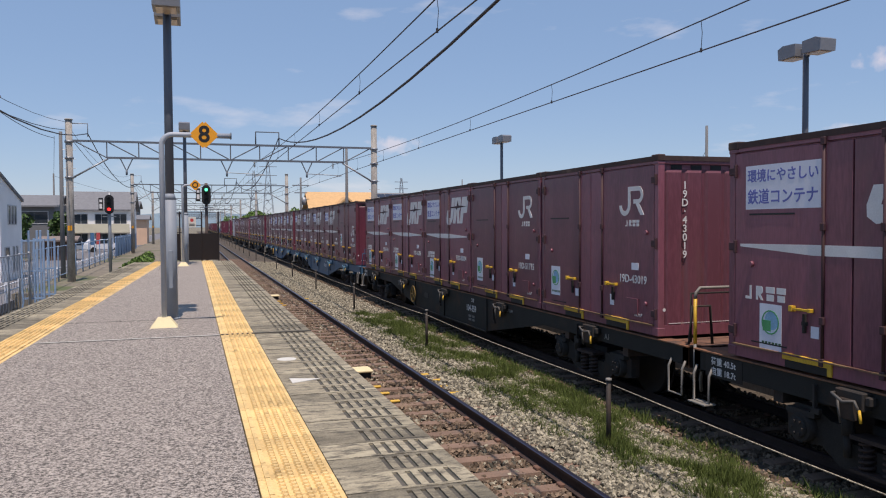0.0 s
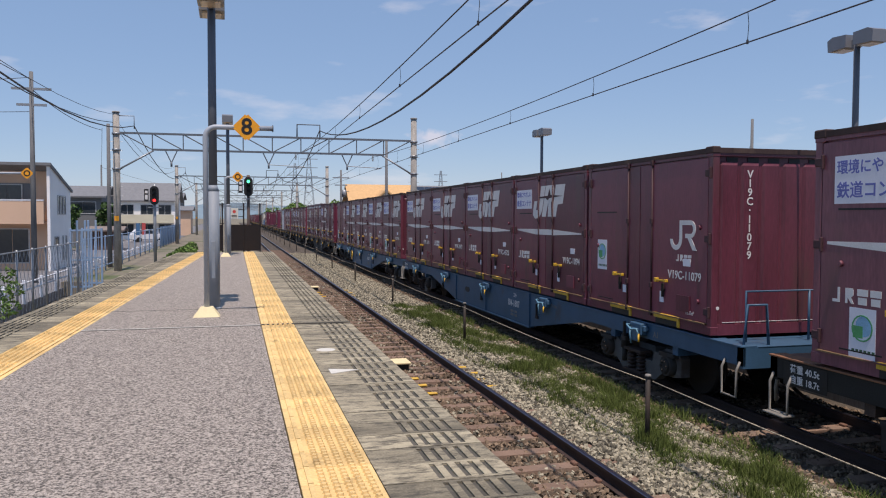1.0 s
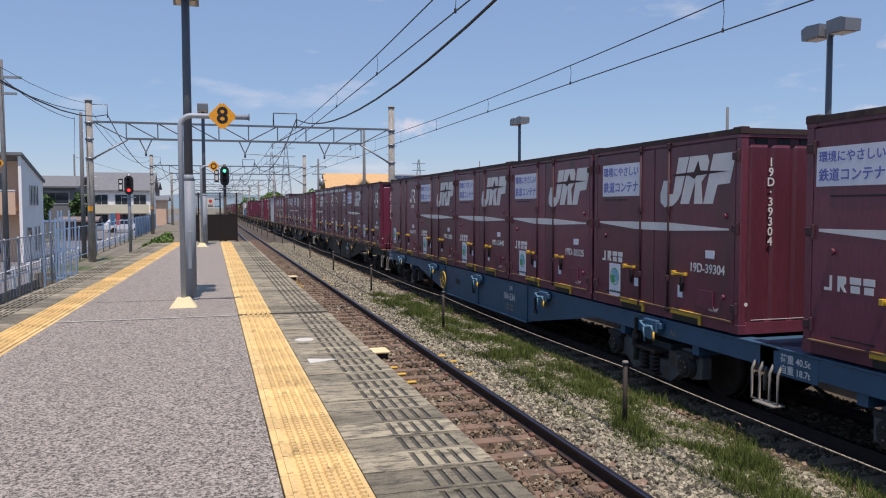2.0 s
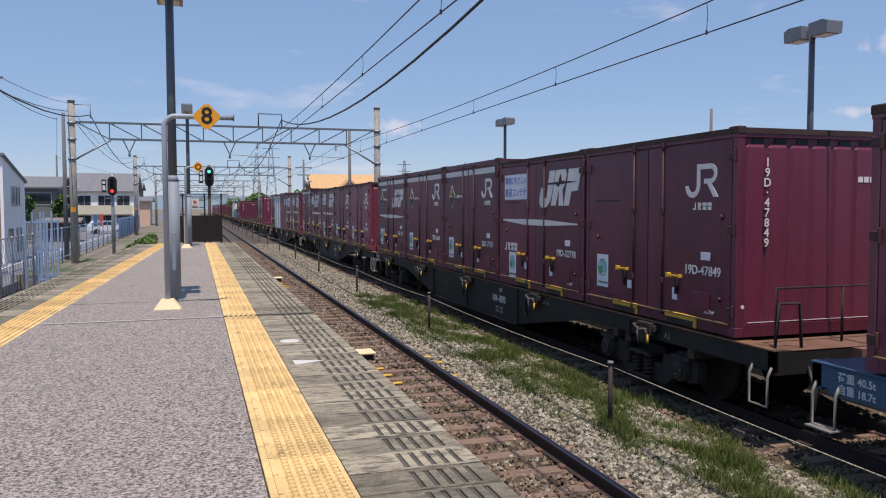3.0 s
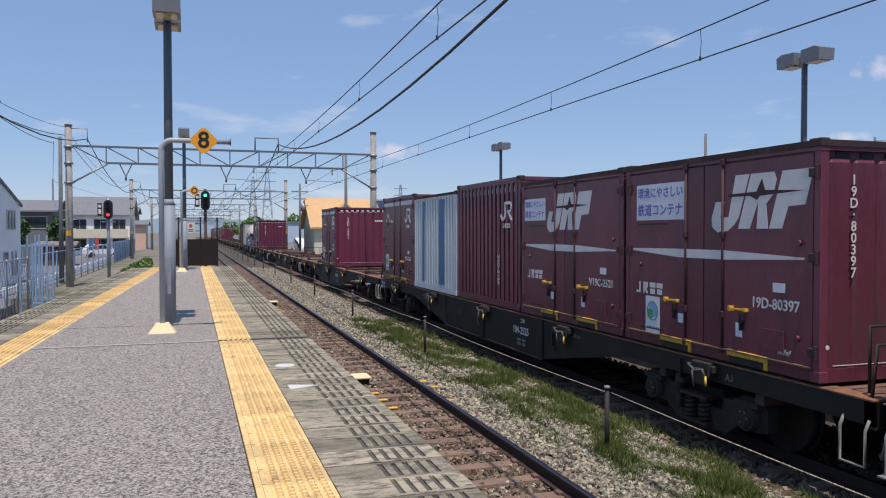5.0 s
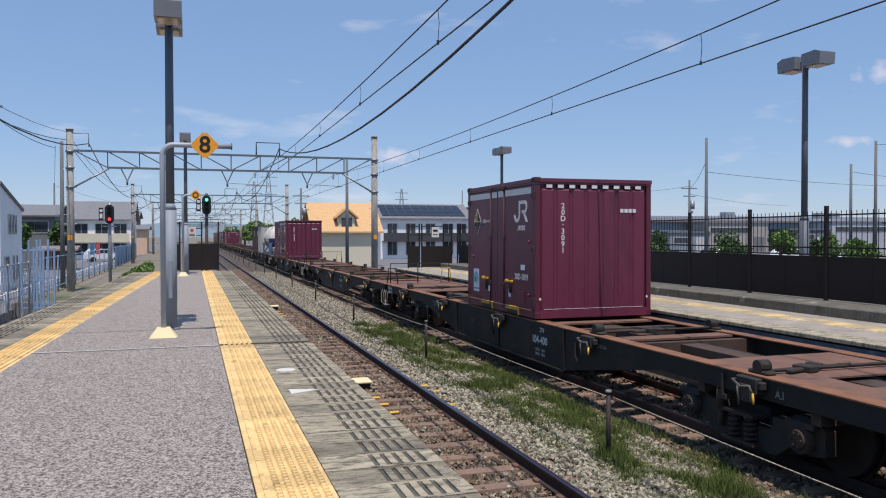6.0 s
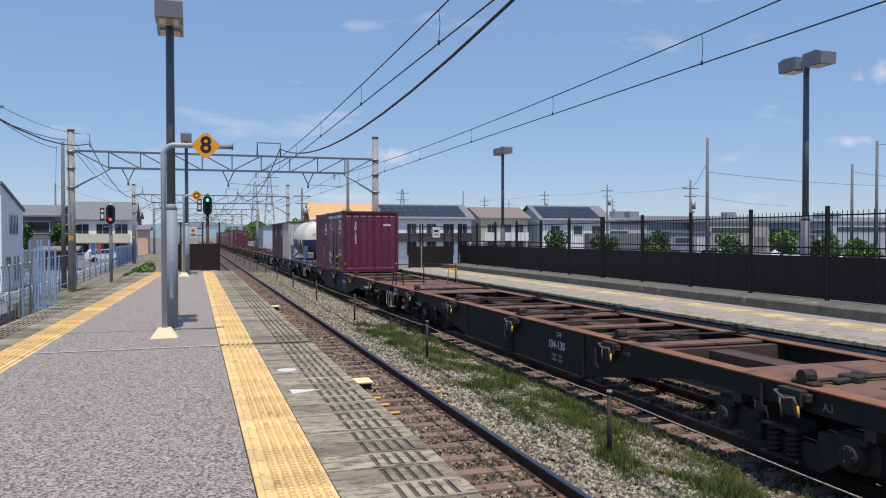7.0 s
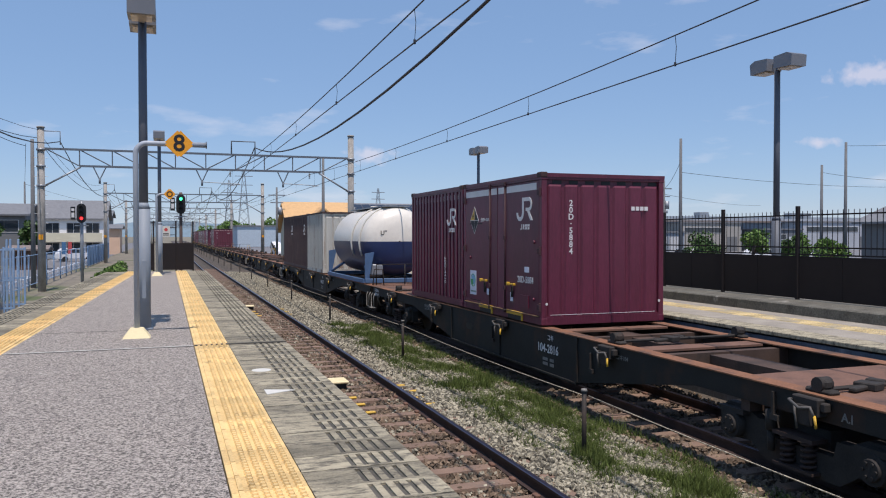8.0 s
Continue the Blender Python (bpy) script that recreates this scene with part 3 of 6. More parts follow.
def portal(y):
    t = thing("catenary_portal", pose(0, y, -0.16), "grey steel truss catenary portal on two concrete masts", "catenary portal", "catenary portals")
    for x, h in ((-5.7, 7.95), (9.52, 8.15)):
        ms = part("mast", rod(bmesh.new(), (x, 0, -0.5), (x, 0, h), 0.19, 0.16, 14), POLE_CONC, t, "round weathered concrete mast")
        part("cap", rod(bmesh.new(), (x, 0, h), (x, 0, h + 0.06), 0.2, 0.17, 14), POLE_CONC, ms)
        for z in (5.1, 6.05, 6.85):
            part("clamp", rod(bmesh.new(), (x, 0, z), (x, 0, z + 0.1), 0.21, 0.21, 14), GALV, ms)
        for j in range(9):
            part("climbing_peg", rod(bmesh.new(), (x - 0.3, 0, 2.9 + 0.45 * j), (x + 0.3, 0, 2.9 + 0.45 * j), 0.012, 0.012, 5), GALV, ms)
        part("marker_plate", B((x - 0.1, x + 0.1, -0.24, -0.22, 2.55, 2.8)), SIGN_ORANGE, ms, "small yellow plate with dark marks")
        s = 1 if x < 0 else -1
        part("knee_brace", rod(bmesh.new(), (x + 0.15 * s, 0, 5.15), (x + 1.75 * s, 0, 6.1), 0.045, 0.045, 8), GALV, t)
    top, bot = 6.95, 6.15
    for z, x0, x1 in ((top, -5.55, 9.36), (bot, -4.0, 7.85)):
        part("chord", B((x0, x1, -0.05, 0.05, z - 0.05, z + 0.05)), TRUSS, t)
    xs = [-5.5, -4.0] + [-4.0 + 1.48 * i for i in range(1, 9)] + [9.35]
    for i, (a, b) in enumerate(zip(xs[:-1], xs[1:])):
        if i == 0:
            q = ((a, 0, top), (b, 0, bot))
        elif i == len(xs) - 2:
            q = ((b, 0, top), (a, 0, bot))
        else:
            q = ((a, 0, top), (b, 0, bot)) if i < 5 else ((b, 0, top), (a, 0, bot))
        part("diagonal", rod(bmesh.new(), *q, 0.03, 0.03, 6), TRUSS, t)
        if 0 < i:
            part("strut", rod(bmesh.new(), (a, 0, bot), (a, 0, top), 0.03, 0.03, 6), TRUSS, t)
    for cx in (-1.6 - 1.5, TRACK_A - 1.4, TRACK_B - 1.4):
        v = part("hanger", rod(rod(bmesh.new(), (cx - 0.3, 0, bot), (cx, 0, bot - 0.65), 0.03, 0.03, 6), (cx + 0.3, 0, bot), (cx, 0, bot - 0.65), 0.03, 0.03, 6), TRUSS, t)
        part("stub", rod(bmesh.new(), (cx, 0, bot - 0.85), (cx, 0, bot - 0.6), 0.05, 0.05, 8), TRUSS, v)
    for cx in (TRACK_A, TRACK_B):
        part("steady_arm", rod(rod(bmesh.new(), (cx - 1.4, 0, 5.5), (cx + 0.5, 0, 5.42), 0.02, 0.02, 6), (cx + 0.5, 0, 5.42), (cx, 0, 5.32), 0.015, 0.015, 6), GALV, t)
        ins = bmesh.new()
        for j in range(4):
            rod(ins, (cx, 0, 5.82 + 0.07 * j), (cx, 0, 5.85 + 0.07 * j), 0.07, 0.05, 8)
        rod(ins, (cx, 0, 5.78), (cx, 0, bot), 0.015, 0.015, 6)
        part("insulator", ins, POLE_CONC, t, "ribbed porcelain insulator")
    fr = bmesh.new()
    tube(fr, [(3.2, 0, top), (3.2, 0, top + 0.7), (4.4, 0, top + 0.7), (4.4, 0, top)], 0.04, 6)
    part("feeder_frame", fr, TRUSS, t)
    part("outrigger", tube(bmesh.new(), [(-5.6, 0, 7.8), (-4.85, 0, 7.8), (-4.85, 0, 7.15)], 0.025, 6), GALV, t)
    return t


for y in PORTALS:
    portal(y)


def slung(bm, x, z, sag, r, n):
    """One cable hung from portal to portal."""
    pts = [(x, PORTALS[0], z)]
    for y0, y1 in zip(PORTALS[:-1], PORTALS[1:]):
        for i in range(1, n + 1):
            u = i / n
            pts.append((x, y0 + (y1 - y0) * u, z - sag * 4 * u * (1 - u)))
    return tube(bm, pts, r, 5)


def span(bm, x0, x1, y0, y1, z0, z1, sag, r, n=10, sides=5):
    pts = []
    for i in range(n + 1):
        u = i / n
        pts.append((x0 + (x1 - x0) * u, y0 + (y1 - y0) * u, z0 + (z1 - z0) * u - sag * 4 * u * (1 - u)))
    return tube(bm, pts, r, sides)


for cx, lab in ((TRACK_A, "platform"), (TRACK_B, "freight")):
    t = thing("overhead_line", pose(0, 0, 0), "thin overhead contact wire hung from a messenger wire", "overhead wire", "overhead lines")
    cw, mw, dr = bmesh.new(), bmesh.new(), bmesh.new()
    for y0, y1 in zip(PORTALS[:-1], PORTALS[1:]):
        for i in range(8):
            u = 0.112 + 0.1217 * i
            z = 5.85 - 0.36 * 4 * u * (1 - u)
            y = y0 + (y1 - y0) * u
            tube(dr, [(cx, y, 5.15), (cx + 0.02, y, (5.15 + z) / 2 + 0.05), (cx, y, z)], 0.005, 4)
            rod(dr, (cx, y, 5.13), (cx, y, 5.19), 0.018, 0.018, 5)
    part("contact_wire", rod(cw, (cx, PORTALS[0], 5.15), (cx, PORTALS[-1], 5.15), 0.011, 0.011, 5), WIRE, t)
    part("messenger_wire", slung(mw, cx, 5.85, 0.36, 0.011, 12), WIRE, t)
    tagged(part("droppers", dr, WIRE, t), kind="stuff")
bm = slung(bmesh.new(), 4.38, 7.2, 1.68, 0.028, 16)
single("feeder_cable", bm, WIRE, "thick black feeder cable over the track", "cable", "cables")
for x, z, s, r in ((-4.85, 7.15, 1.5, 0.024), (-5.85, 7.7, 1.08, 0.01), (-5.86, 7.3, 1.13, 0.016)):
    bm = slung(bmesh.new(), x, z, s, r, 10)
    single("feeder_cable", bm, WIRE, "black cable slung along the masts", "cable", "cables")


# ---- signals ----
def signal(x, y, z0, h, lit, pole_mat):
    t = thing("railway_signal", pose(x, y, z0), "black colour-light railway signal on a mast", "signal", "railway signals")
    part("mast", rod(bmesh.new(), (0, 0.12, 0), (0, 0.12, h + 0.55), 0.075, 0.07, 10), pole_mat, t)
    bm = bmesh.new()
    pts = [(0.205 * math.cos(a), h - 0.25 + 0.205 * math.sin(a)) for a in np.linspace(math.pi, 2 * math.pi, 9)] + [(0.205 * math.cos(a), h + 0.25 + 0.205 * math.sin(a)) for a in np.linspace(0, math.pi, 9)]
    prism(bm, pts, "y", -0.05, 0.03)
    hd = part("backplate", bm, BLACK, t)
    for i, dz in enumerate((0.24, 0, -0.24)):
        part("lamp", rod(bmesh.new(), (0, -0.05, h + dz), (0, -0.065, h + dz), 0.07, 0.07, 14), lit if i == (0 if lit is SIG_GREEN else 2) else BLACK, hd)
        bm = bmesh.new()
        for k in range(10):
            a, b = math.pi * k / 9 - 0.2, math.pi * (k + 1) / 9 - 0.2
            bm.faces.new([bm.verts.new((0.095 * math.cos(g), yy, h + dz + 0.095 * math.sin(g))) for g, yy in ((a, -0.05), (b, -0.05), (b, -0.24), (a, -0.24))])
        part("hood", bm, BLACK, hd)
    part("label_plate", B((-0.46, -0.26, -0.04, -0.02, h - 0.3, h + 0.3)), BLACK, t)
    part("label_mark", B((-0.42, -0.30, -0.046, -0.04, h + 0.1, h + 0.22), (-0.42, -0.30, -0.046, -0.04, h - 0.2, h + 0.02)), MARK, t)
    part("bracket", B((-0.3, 0.3, 0.03, 0.1, h - 0.6, h - 0.55)), GALV, t)


signal(-3.75, 40, -0.12, 3.75, SIG_RED, GALV)
signal(0.62, 38, -0.12, 4.15, SIG_GREEN, mat("signal_rust", (0.10, 0.07, 0.06), 0.8))

# ---- rope barrier between the tracks ----
rope_y = [0.2 + 8.15 * i for i in range(24)]
for y in rope_y:
    t = thing("rope_post", pose(4.78 if y < 12 else 4.9, y, -0.2), "short dark steel stake with a rope eye", "post", "rope posts")
    part("stake", rod(bmesh.new(), (0, 0, 0), (0, 0, 0.88), 0.03, 0.03, 8), STAKE, t)
    part("cap", rod(bmesh.new(), (0, 0, 0.88), (0, 0, 0.91), 0.042, 0.035, 8), CHAIN, t)
bm = bmesh.new()
for y0, y1 in zip(rope_y[:-1], rope_y[1:]):
    span(bm, 4.8, 4.84, y0, y1, 0.62, 0.62, 0.04, 0.0065, 8, 5)
single("rope", bm, ROPE_MAT, "cream rope strung between short stakes", "rope")


# ---- street side: blue fence, guard pipe, houses ----
t = thing("street_fence", pose(-6.35, 0, GROUND_L), "blue-painted steel fence along the street", "fence")
for k in range(20):
    y = 36.5 + 3.0 * k
    part("post", rod(bmesh.new(), (0, y, 0), (0, y, 2.0), 0.035, 0.035, 8), FENCE_BLUE, t)
for z in (0.5, 1.95):
    part("rail", rod(bmesh.new(), (0, 36.5, z), (0, 95, z), 0.022, 0.022, 6), FENCE_BLUE, t)
for k in range(11):
    part("panel", B((-0.05, -0.035, 73 + 2.4 * k, 75.3 + 2.4 * k, 0.3, 2.1)), FENCE_BLUE, t)
for gx, gy in ((-5.55, 31.5), (-5.45, 33.2)):
    t = thing("gate_frame", pose(gx, gy, GROUND_L), "tall blue steel gate frame with posts", "gate", "gate frames")
    for x in (-0.35, -0.12, 0.15, 0.36):
        part("post", B((x - 0.035, x + 0.035, -0.035, 0.035, 0, 2.5 if abs(x) > 0.3 else 2.8), bevel=0.008), FENCE_BLUE, t)
    for j in range(5):
        part("bar", B((-0.28 + j * 0.13, -0.265 + j * 0.13, -0.01, 0.01, 0.3, 2.4)), FENCE_BLUE, t)
    for z in (0.3, 1.3, 2.4):
        part("bar", B((-0.35, 0.36, -0.04, 0.04, z, z + 0.06)), FENCE_BLUE, t)
t = thing("chain_link_fence", pose(-5.6, 0, GROUND_L), "grey chain-link fence with steel posts", "fence")
for k in range(15):
    part("post", rod(bmesh.new(), (0, 8 + 1.65 * k, 0), (0, 8 + 1.65 * k, 2.05), 0.03, 0.03, 8), GALV, t)
part("rail", rod(bmesh.new(), (0, 8, 2.0), (0, 31.3, 2.0), 0.02, 0.02, 6), GALV, t)
bm = bmesh.new()
for i in range(62):
    y = 8 + i * 0.4
    rod(bm, (0, y, 0.1), (0, min(31.3, y + 1.2), 1.98), 0.006, 0.006, 3, False)
    rod(bm, (0, min(31.3, y + 1.2), 0.1), (0, y, 1.98), 0.006, 0.006, 3, False)
tagged(part("wire_mesh", bm, GALV, t), kind="stuff")
t = thing("guard_pipe", pose(-6.85, 0, GROUND_L), "white pipe guard rail along the street", "guard rail")
for k in range(34):
    part("post", B((-0.06, 0.06, 12 + 2.4 * k - 0.06, 12 + 2.4 * k + 0.06, 0, 0.8), bevel=0.01), PIPE_WHITE, t)
for z in (0.45, 0.7):
    part("pipe", rod(bmesh.new(), (0, 12, z), (0, 91, z), 0.03, 0.03, 8), PIPE_WHITE, t)


def window(parent, x0, x1, y, z0, z1, face="y", panes=2, sign=-1):
    """A recessed glazed window in a wall that faces -y (or along x by sign)."""
    def bx(a0, a1, d0, d1, c0, c1):
        lo, hi = sorted((y + sign * d0, y + sign * d1))
        return (a0, a1, lo, hi, c0, c1) if face == "y" else (lo, hi, a0, a1, c0, c1)
    w = part("window", B(bx(x0 - 0.06, x1 + 0.06, 0.0, 0.05, z0 - 0.06, z0), bx(x0 - 0.06, x1 + 0.06, 0, 0.05, z1, z1 + 0.06), bx(x0 - 0.06, x0, 0, 0.05, z0, z1), bx(x1, x1 + 0.06, 0, 0.05, z0, z1)), FRAME_W, parent)
    d = (x1 - x0) / panes
    for i in range(panes):
        part("pane", B(bx(x0 + i * d + 0.02, x0 + (i + 1) * d - 0.02, 0.004, 0.02, z0, z1)), GLASS, w)
    return w


def house(x0, x1, y0, y1, eave, ridge, wall, roof, label, along="x", solar=False, band=None, base=GROUND_L):
    t = thing("house", pose(0, 0, base), label, "house", "houses")
    part("wall", B((x0, x1, y0, y1, 0, eave)), wall, t)
    o = 0.45
    bm = bmesh.new()
    if along == "x":
        m = (y0 + y1) / 2
        prism(bm, [(y0 - o, eave - 0.05), (m, ridge), (y1 + o, eave - 0.05), (y1 + o, eave + 0.1), (m, ridge + 0.16), (y0 - o, eave + 0.1)], "x", x0 - o, x1 + o)
    else:
        m = (x0 + x1) / 2
        prism(bm, [(x0 - o, eave - 0.05), (m, ridge), (x1 + o, eave - 0.05), (x1 + o, eave + 0.1), (m, ridge + 0.16), (x0 - o, eave + 0.1)], "y", y0 - o, y1 + o)
    rf = part("roof", bm, roof, t)
    bm = bmesh.new()
    if along == "x":
        for q in (x0, x1 - 0.1):
            prism(bm, [(y0, eave), ((y0 + y1) / 2, ridge), (y1, eave)], "x", q, q + 0.1)
    else:
        for q in (y0, y1 - 0.1):
            prism(bm, [(x0, eave), ((x0 + x1) / 2, ridge), (x1, eave)], "y", q, q + 0.1)
    part("gable", bm, wall, t)
    if solar:
        n = int((x1 - x0 - 0.6) / 1.1)
        sl = (ridge - eave) / ((y1 - y0) / 2 + o)
        for i in range(n):
            for j in range(3):
                a = y0 + 0.1 + j * (y1 - y0) / 2 / 3.4
                b = a + (y1 - y0) / 2 / 3.7
                bm = bmesh.new()
                xa = x0 + 0.3 + i * 1.1
                za, zb = eave + 0.14 + sl * (a - y0 + o), eave + 0.14 + sl * (b - y0 + o)
                prism(bm, [(a, za), (b, zb), (b, zb + 0.05), (a, za + 0.05)], "x", xa, xa + 1.04)
                part("solar_panel", bm, SOLAR, rf)
    if band:
        part("balcony", B((x0 + 0.2, x1 - 0.2, y0 - 0.9, y0 - 0.78, eave * 0.45, eave * 0.45 + 1.0), (x0 + 0.2, x1 - 0.2, y0 - 0.9, y0, eave * 0.43, eave * 0.45)), band, t)
    return t


# Peach house with a white flank.
h = thing("house", pose(0, 0, GROUND_L - 0.3), "two-storey peach house with a white flank and recessed balcony", "house", "houses")
part("wall", prism(bmesh.new(), [(47, 0), (51.2, 0), (51.2, 4.7), (47, 5.85)], "x", -21, -9.75), WALL_PEACH, h)
part("flank", prism(bmesh.new(), [(46.0, 0), (51.4, 0), (51.4, 4.75), (46.0, 6.0)], "x", -9.75, -9.6), WALL_WHITE, h, "white side wall")
part("roof", prism(bmesh.new(), [(45.8, 5.98), (51.6, 4.7), (51.6, 4.85), (45.8, 6.13)], "x", -21.2, -9.5), ROOF_GREY, h)
part("pillar", B((-13.3, -12.95, 46.2, 46.9, 0.0, 5.8)), WALL_WHITE, h)
part("balcony", B((-20.8, -9.9, 45.9, 46.05, 2.95, 4.05), (-20.8, -9.9, 45.9, 47, 2.85, 2.95)), WALL_PEACH, h)
part("balcony_rail", B((-20.8, -9.9, 45.93, 46.02, 4.09, 4.16)), PIPE_WHITE, h)
# Flat grey sheet on the peach wall, painting the shade of the recess.
part("loggia", B((-20, -10.6, 46.93, 46.99, 4.0, 5.05)), WALL_GREY, h)
window(h, -12.5, -10.9, 46.99, 0.75, 2.55)
window(h, -16.5, -14.6, 46.99, 0.75, 2.55)
window(h, -12.6, -11.2, 46.92, 4.1, 4.95)
for k in range(3):
    window(h, 47.8 + k * 0.75, 48.3 + k * 0.75, -9.6, 3.4, 4.4, "x", 1, 1)
window(h, 46.9, 47.9, -9.6, 1.7, 2.1, "x", 1, 1)
for k in range(2):
    window(h, 48.9 + k * 0.9, 49.15 + k * 0.9, -9.6, 0.8, 2.1, "x", 1, 1)
h = house(-20, -12.8, 84, 92, 4.9, 6.0, WALL_GREY, ROOF_GREY, "dark two-storey house with a grey roof")
window(h, -15.8, -13.4, 84, 3.3, 4.4)
h = house(-14.9, -7.5, 108, 117, 5.0, 7.4, WALL_WHITE, ROOF_GREY, "white two-storey house with grey tiles and a cream balcony", band=WALL_CREAM)
for a in (-14.2, -11.8, -9.6):
    window(h, a, a + 1.5, 108, 3.3, 4.5)
    window(h, a, a + 1.5, 108, 0.6, 2.0)
house(-8.6, -6.9, 132, 138, 4.0, 4.6, WALL_PEACH, ROOF_GREY, "small tan building beyond the street")
house(-14, -9.5, 150, 160, 6.3, 7.4, WALL_GREY, ROOF_GREY, "grey house with roof panels", solar=True)
h = house(-12.4, -10.0, 75, 77, 1.7, 1.95, mat("shed_brown", (0.10, 0.06, 0.045), 0.8), ROOF_BROWN, "brown wooden garden shed")

# East side houses.
h = house(22.3, 34.2, 95, 103, 5.0, 6.9, WALL_WHITE, ROOF_GREY, "long white two-storey house with roof solar panels", solar=True, band=WALL_DARK, base=-0.3)
for a in (23.2, 25.6, 28.2, 30.6, 32.4):
    window(h, a, a + 1.2, 95, 3.2, 4.4)
    window(h, a, a + 1.2, 95, 0.5, 2.2)
h = house(36.3, 43.0, 97, 105, 5.2, 6.7, WALL_CREAM, ROOF_BROWN, "beige two-storey house with a brown roof", band=WALL_WHITE, base=-0.3)
for a in (37.2, 39.4, 41.2):
    window(h, a, a + 1.2, 97, 3.2, 4.4)
    window(h, a, a + 1.2, 97, 0.5, 2.2)
h = house(44.6, 55.0, 96, 104, 4.9, 7.0, WALL_WHITE, ROOF_GREY, "white house with a large solar roof", solar=True, base=-0.3)
for a in (46.0, 49.4, 52.2):
    window(h, a, a + 1.3, 96, 3.1, 4.2)
part("annex", B((51, 62, 94.5, 95.9, 0, 3.2)), WALL_GREY, h)
h = house(10.9, 16.9, 73, 80, 3.2, 6.0, WALL_CREAM, ROOF_TAN, "cream house with a steep tan roof and dormer", base=-0.3)
dm = part("dormer", prism(bmesh.new(), [(13.1, 3.6), (14.7, 3.6), (14.7, 4.6), (13.9, 5.3), (13.1, 4.6)], "y", 73.2, 76), WALL_CREAM, h)
part("dormer_roof", prism(bmesh.new(), [(12.8, 4.5), (13.9, 5.4), (15.0, 4.5), (15.0, 4.65), (13.9, 5.6), (12.8, 4.65)], "y", 72.9, 76), ROOF_TAN, dm)
part("dormer_window", B((13.4, 14.4, 73.14, 73.19, 3.8, 4.6)), GLASS, dm)
h = house(46.2, 55.5, 34, 42, 3.7, 5.5, WALL_GREY, ROOF_GREY, "dark two-storey house with a grey roof beyond the fence", base=-0.3, along="y")
window(h, 47.2, 49, 34, 2.2, 3.2)
window(h, 50.5, 52, 34, 0.6, 1.8)
t = thing("warehouse", pose(0, 0, -0.3), "long low white warehouse with grey bays", "warehouse")
part("wall", B((62, 190, 120, 150, 0, 5.6)), mat("pale_cladding", (0.25, 0.28, 0.315), 0.7, vary=0.15, scale=0.3), t)
part("roof", B((61.6, 190.4, 119.6, 150.4, 5.6, 6.0)), mat("roof_pale", (0.35, 0.38, 0.42), 0.6), t)
for i in range(12):
    part("loading_door", B((66 + i * 9.5, 70.5 + i * 9.5, 119.9, 120.0, 0, 3.6)), FRAME_W if i % 3 else WALL_GREY, t)
    part("downpipe", rod(bmesh.new(), (64.6 + i * 9.5, 119.9, 0), (64.6 + i * 9.5, 119.9, 5.6), 0.07, 0.07, 6), GALV, t)
part("eaves_band", B((61.7, 190.3, 119.5, 119.6, 5.25, 5.6)), ROOF_BROWN, t, "brown eaves band")
for x0 in (72, 75, 96, 118, 121):
    part("roof_unit", B((x0, x0 + 2.0, 124, 126, 6.0, 7.3), bevel=0.05), GALV, t, "grey roof ventilation unit")
t = thing("warehouse", pose(0, 0, -0.3), "far grey factory roofs behind the warehouse", "warehouse")
part("wall", B((70, 320, 190, 230, 0, 8.4)), mat("far_wall", (0.30, 0.35, 0.40), 0.9), t)
t = thing("warehouse", pose(0, 0, -0.3), "pale blue-grey corrugated shed beside the tracks", "warehouse")
part("wall", B((17, 30, 205, 240, 0, 5.2)), mat("blue_wall", (0.42, 0.50, 0.56), 0.8), t)
part("roof", B((16.7, 30.3, 204.7, 240.3, 5.2, 5.5)), ROOF_GREY, t)


# Low workshops in front of the long warehouse.
for k, (x0, x1, y0, hh, tone, lab) in enumerate(((63, 71, 112, 4.4, (0.46, 0.47, 0.49), "white flat-roofed workshop with a dark door"), (74, 82, 110, 3.3, (0.22, 0.25, 0.29), "blue-grey flat-roofed shed beside a car park"),
                                           (84, 97, 114, 5.0, (0.34, 0.32, 0.29), "beige flat-roofed workshop with strip windows"), (99, 108, 111, 3.8, (0.13, 0.145, 0.165), "dark grey flat-roofed workshop"), (111, 128, 114, 5.2, (0.38, 0.40, 0.43), "pale grey flat-roofed workshop with strip windows"))):
    t = thing("workshop", pose(0, 0, -0.3), lab, "workshop", "workshops")
    part("wall", B((x0, x1, y0, y0 + 5, 0, hh)), mat("workshop_wall", tone, 0.85, vary=0.15, scale=0.5), t)
    part("roof", B((x0 - 0.2, x1 + 0.2, y0 - 0.2, y0 + 5.2, hh, hh + 0.25)), ROOF_GREY, t)
    window(t, x0 + 1, x1 - 3.6, y0, hh - 1.7, hh - 0.8, panes=4)
    part("door", B((x1 - 3, x1 - 0.8, y0 - 0.06, y0, 0, 2.6)), WALL_GREY if k % 2 == 0 else FRAME_W, t)


def pole(x, y, z0, h, arms=True, mat_=POLE_GREY):
    t = thing("utility_pole", pose(x, y, z0), "slender grey concrete utility pole with wires", "utility pole", "utility poles")
    part("pole", rod(bmesh.new(), (0, 0, 0), (0, 0, h), 0.13, 0.085, 8), mat_, t)
    if arms:
        part("crossarm", B((-0.8, 0.8, -0.05, 0.05, h - 0.8, h - 0.7)), GALV, t)
        part("crossarm", B((-0.6, 0.6, -0.05, 0.05, h - 1.5, h - 1.4)), GALV, t)
        if x > 0:
            part("transformer", rod(bmesh.new(), (0.3, 0, h - 2.6), (0.3, 0, h - 1.9), 0.22, 0.22, 10), GALV, t)


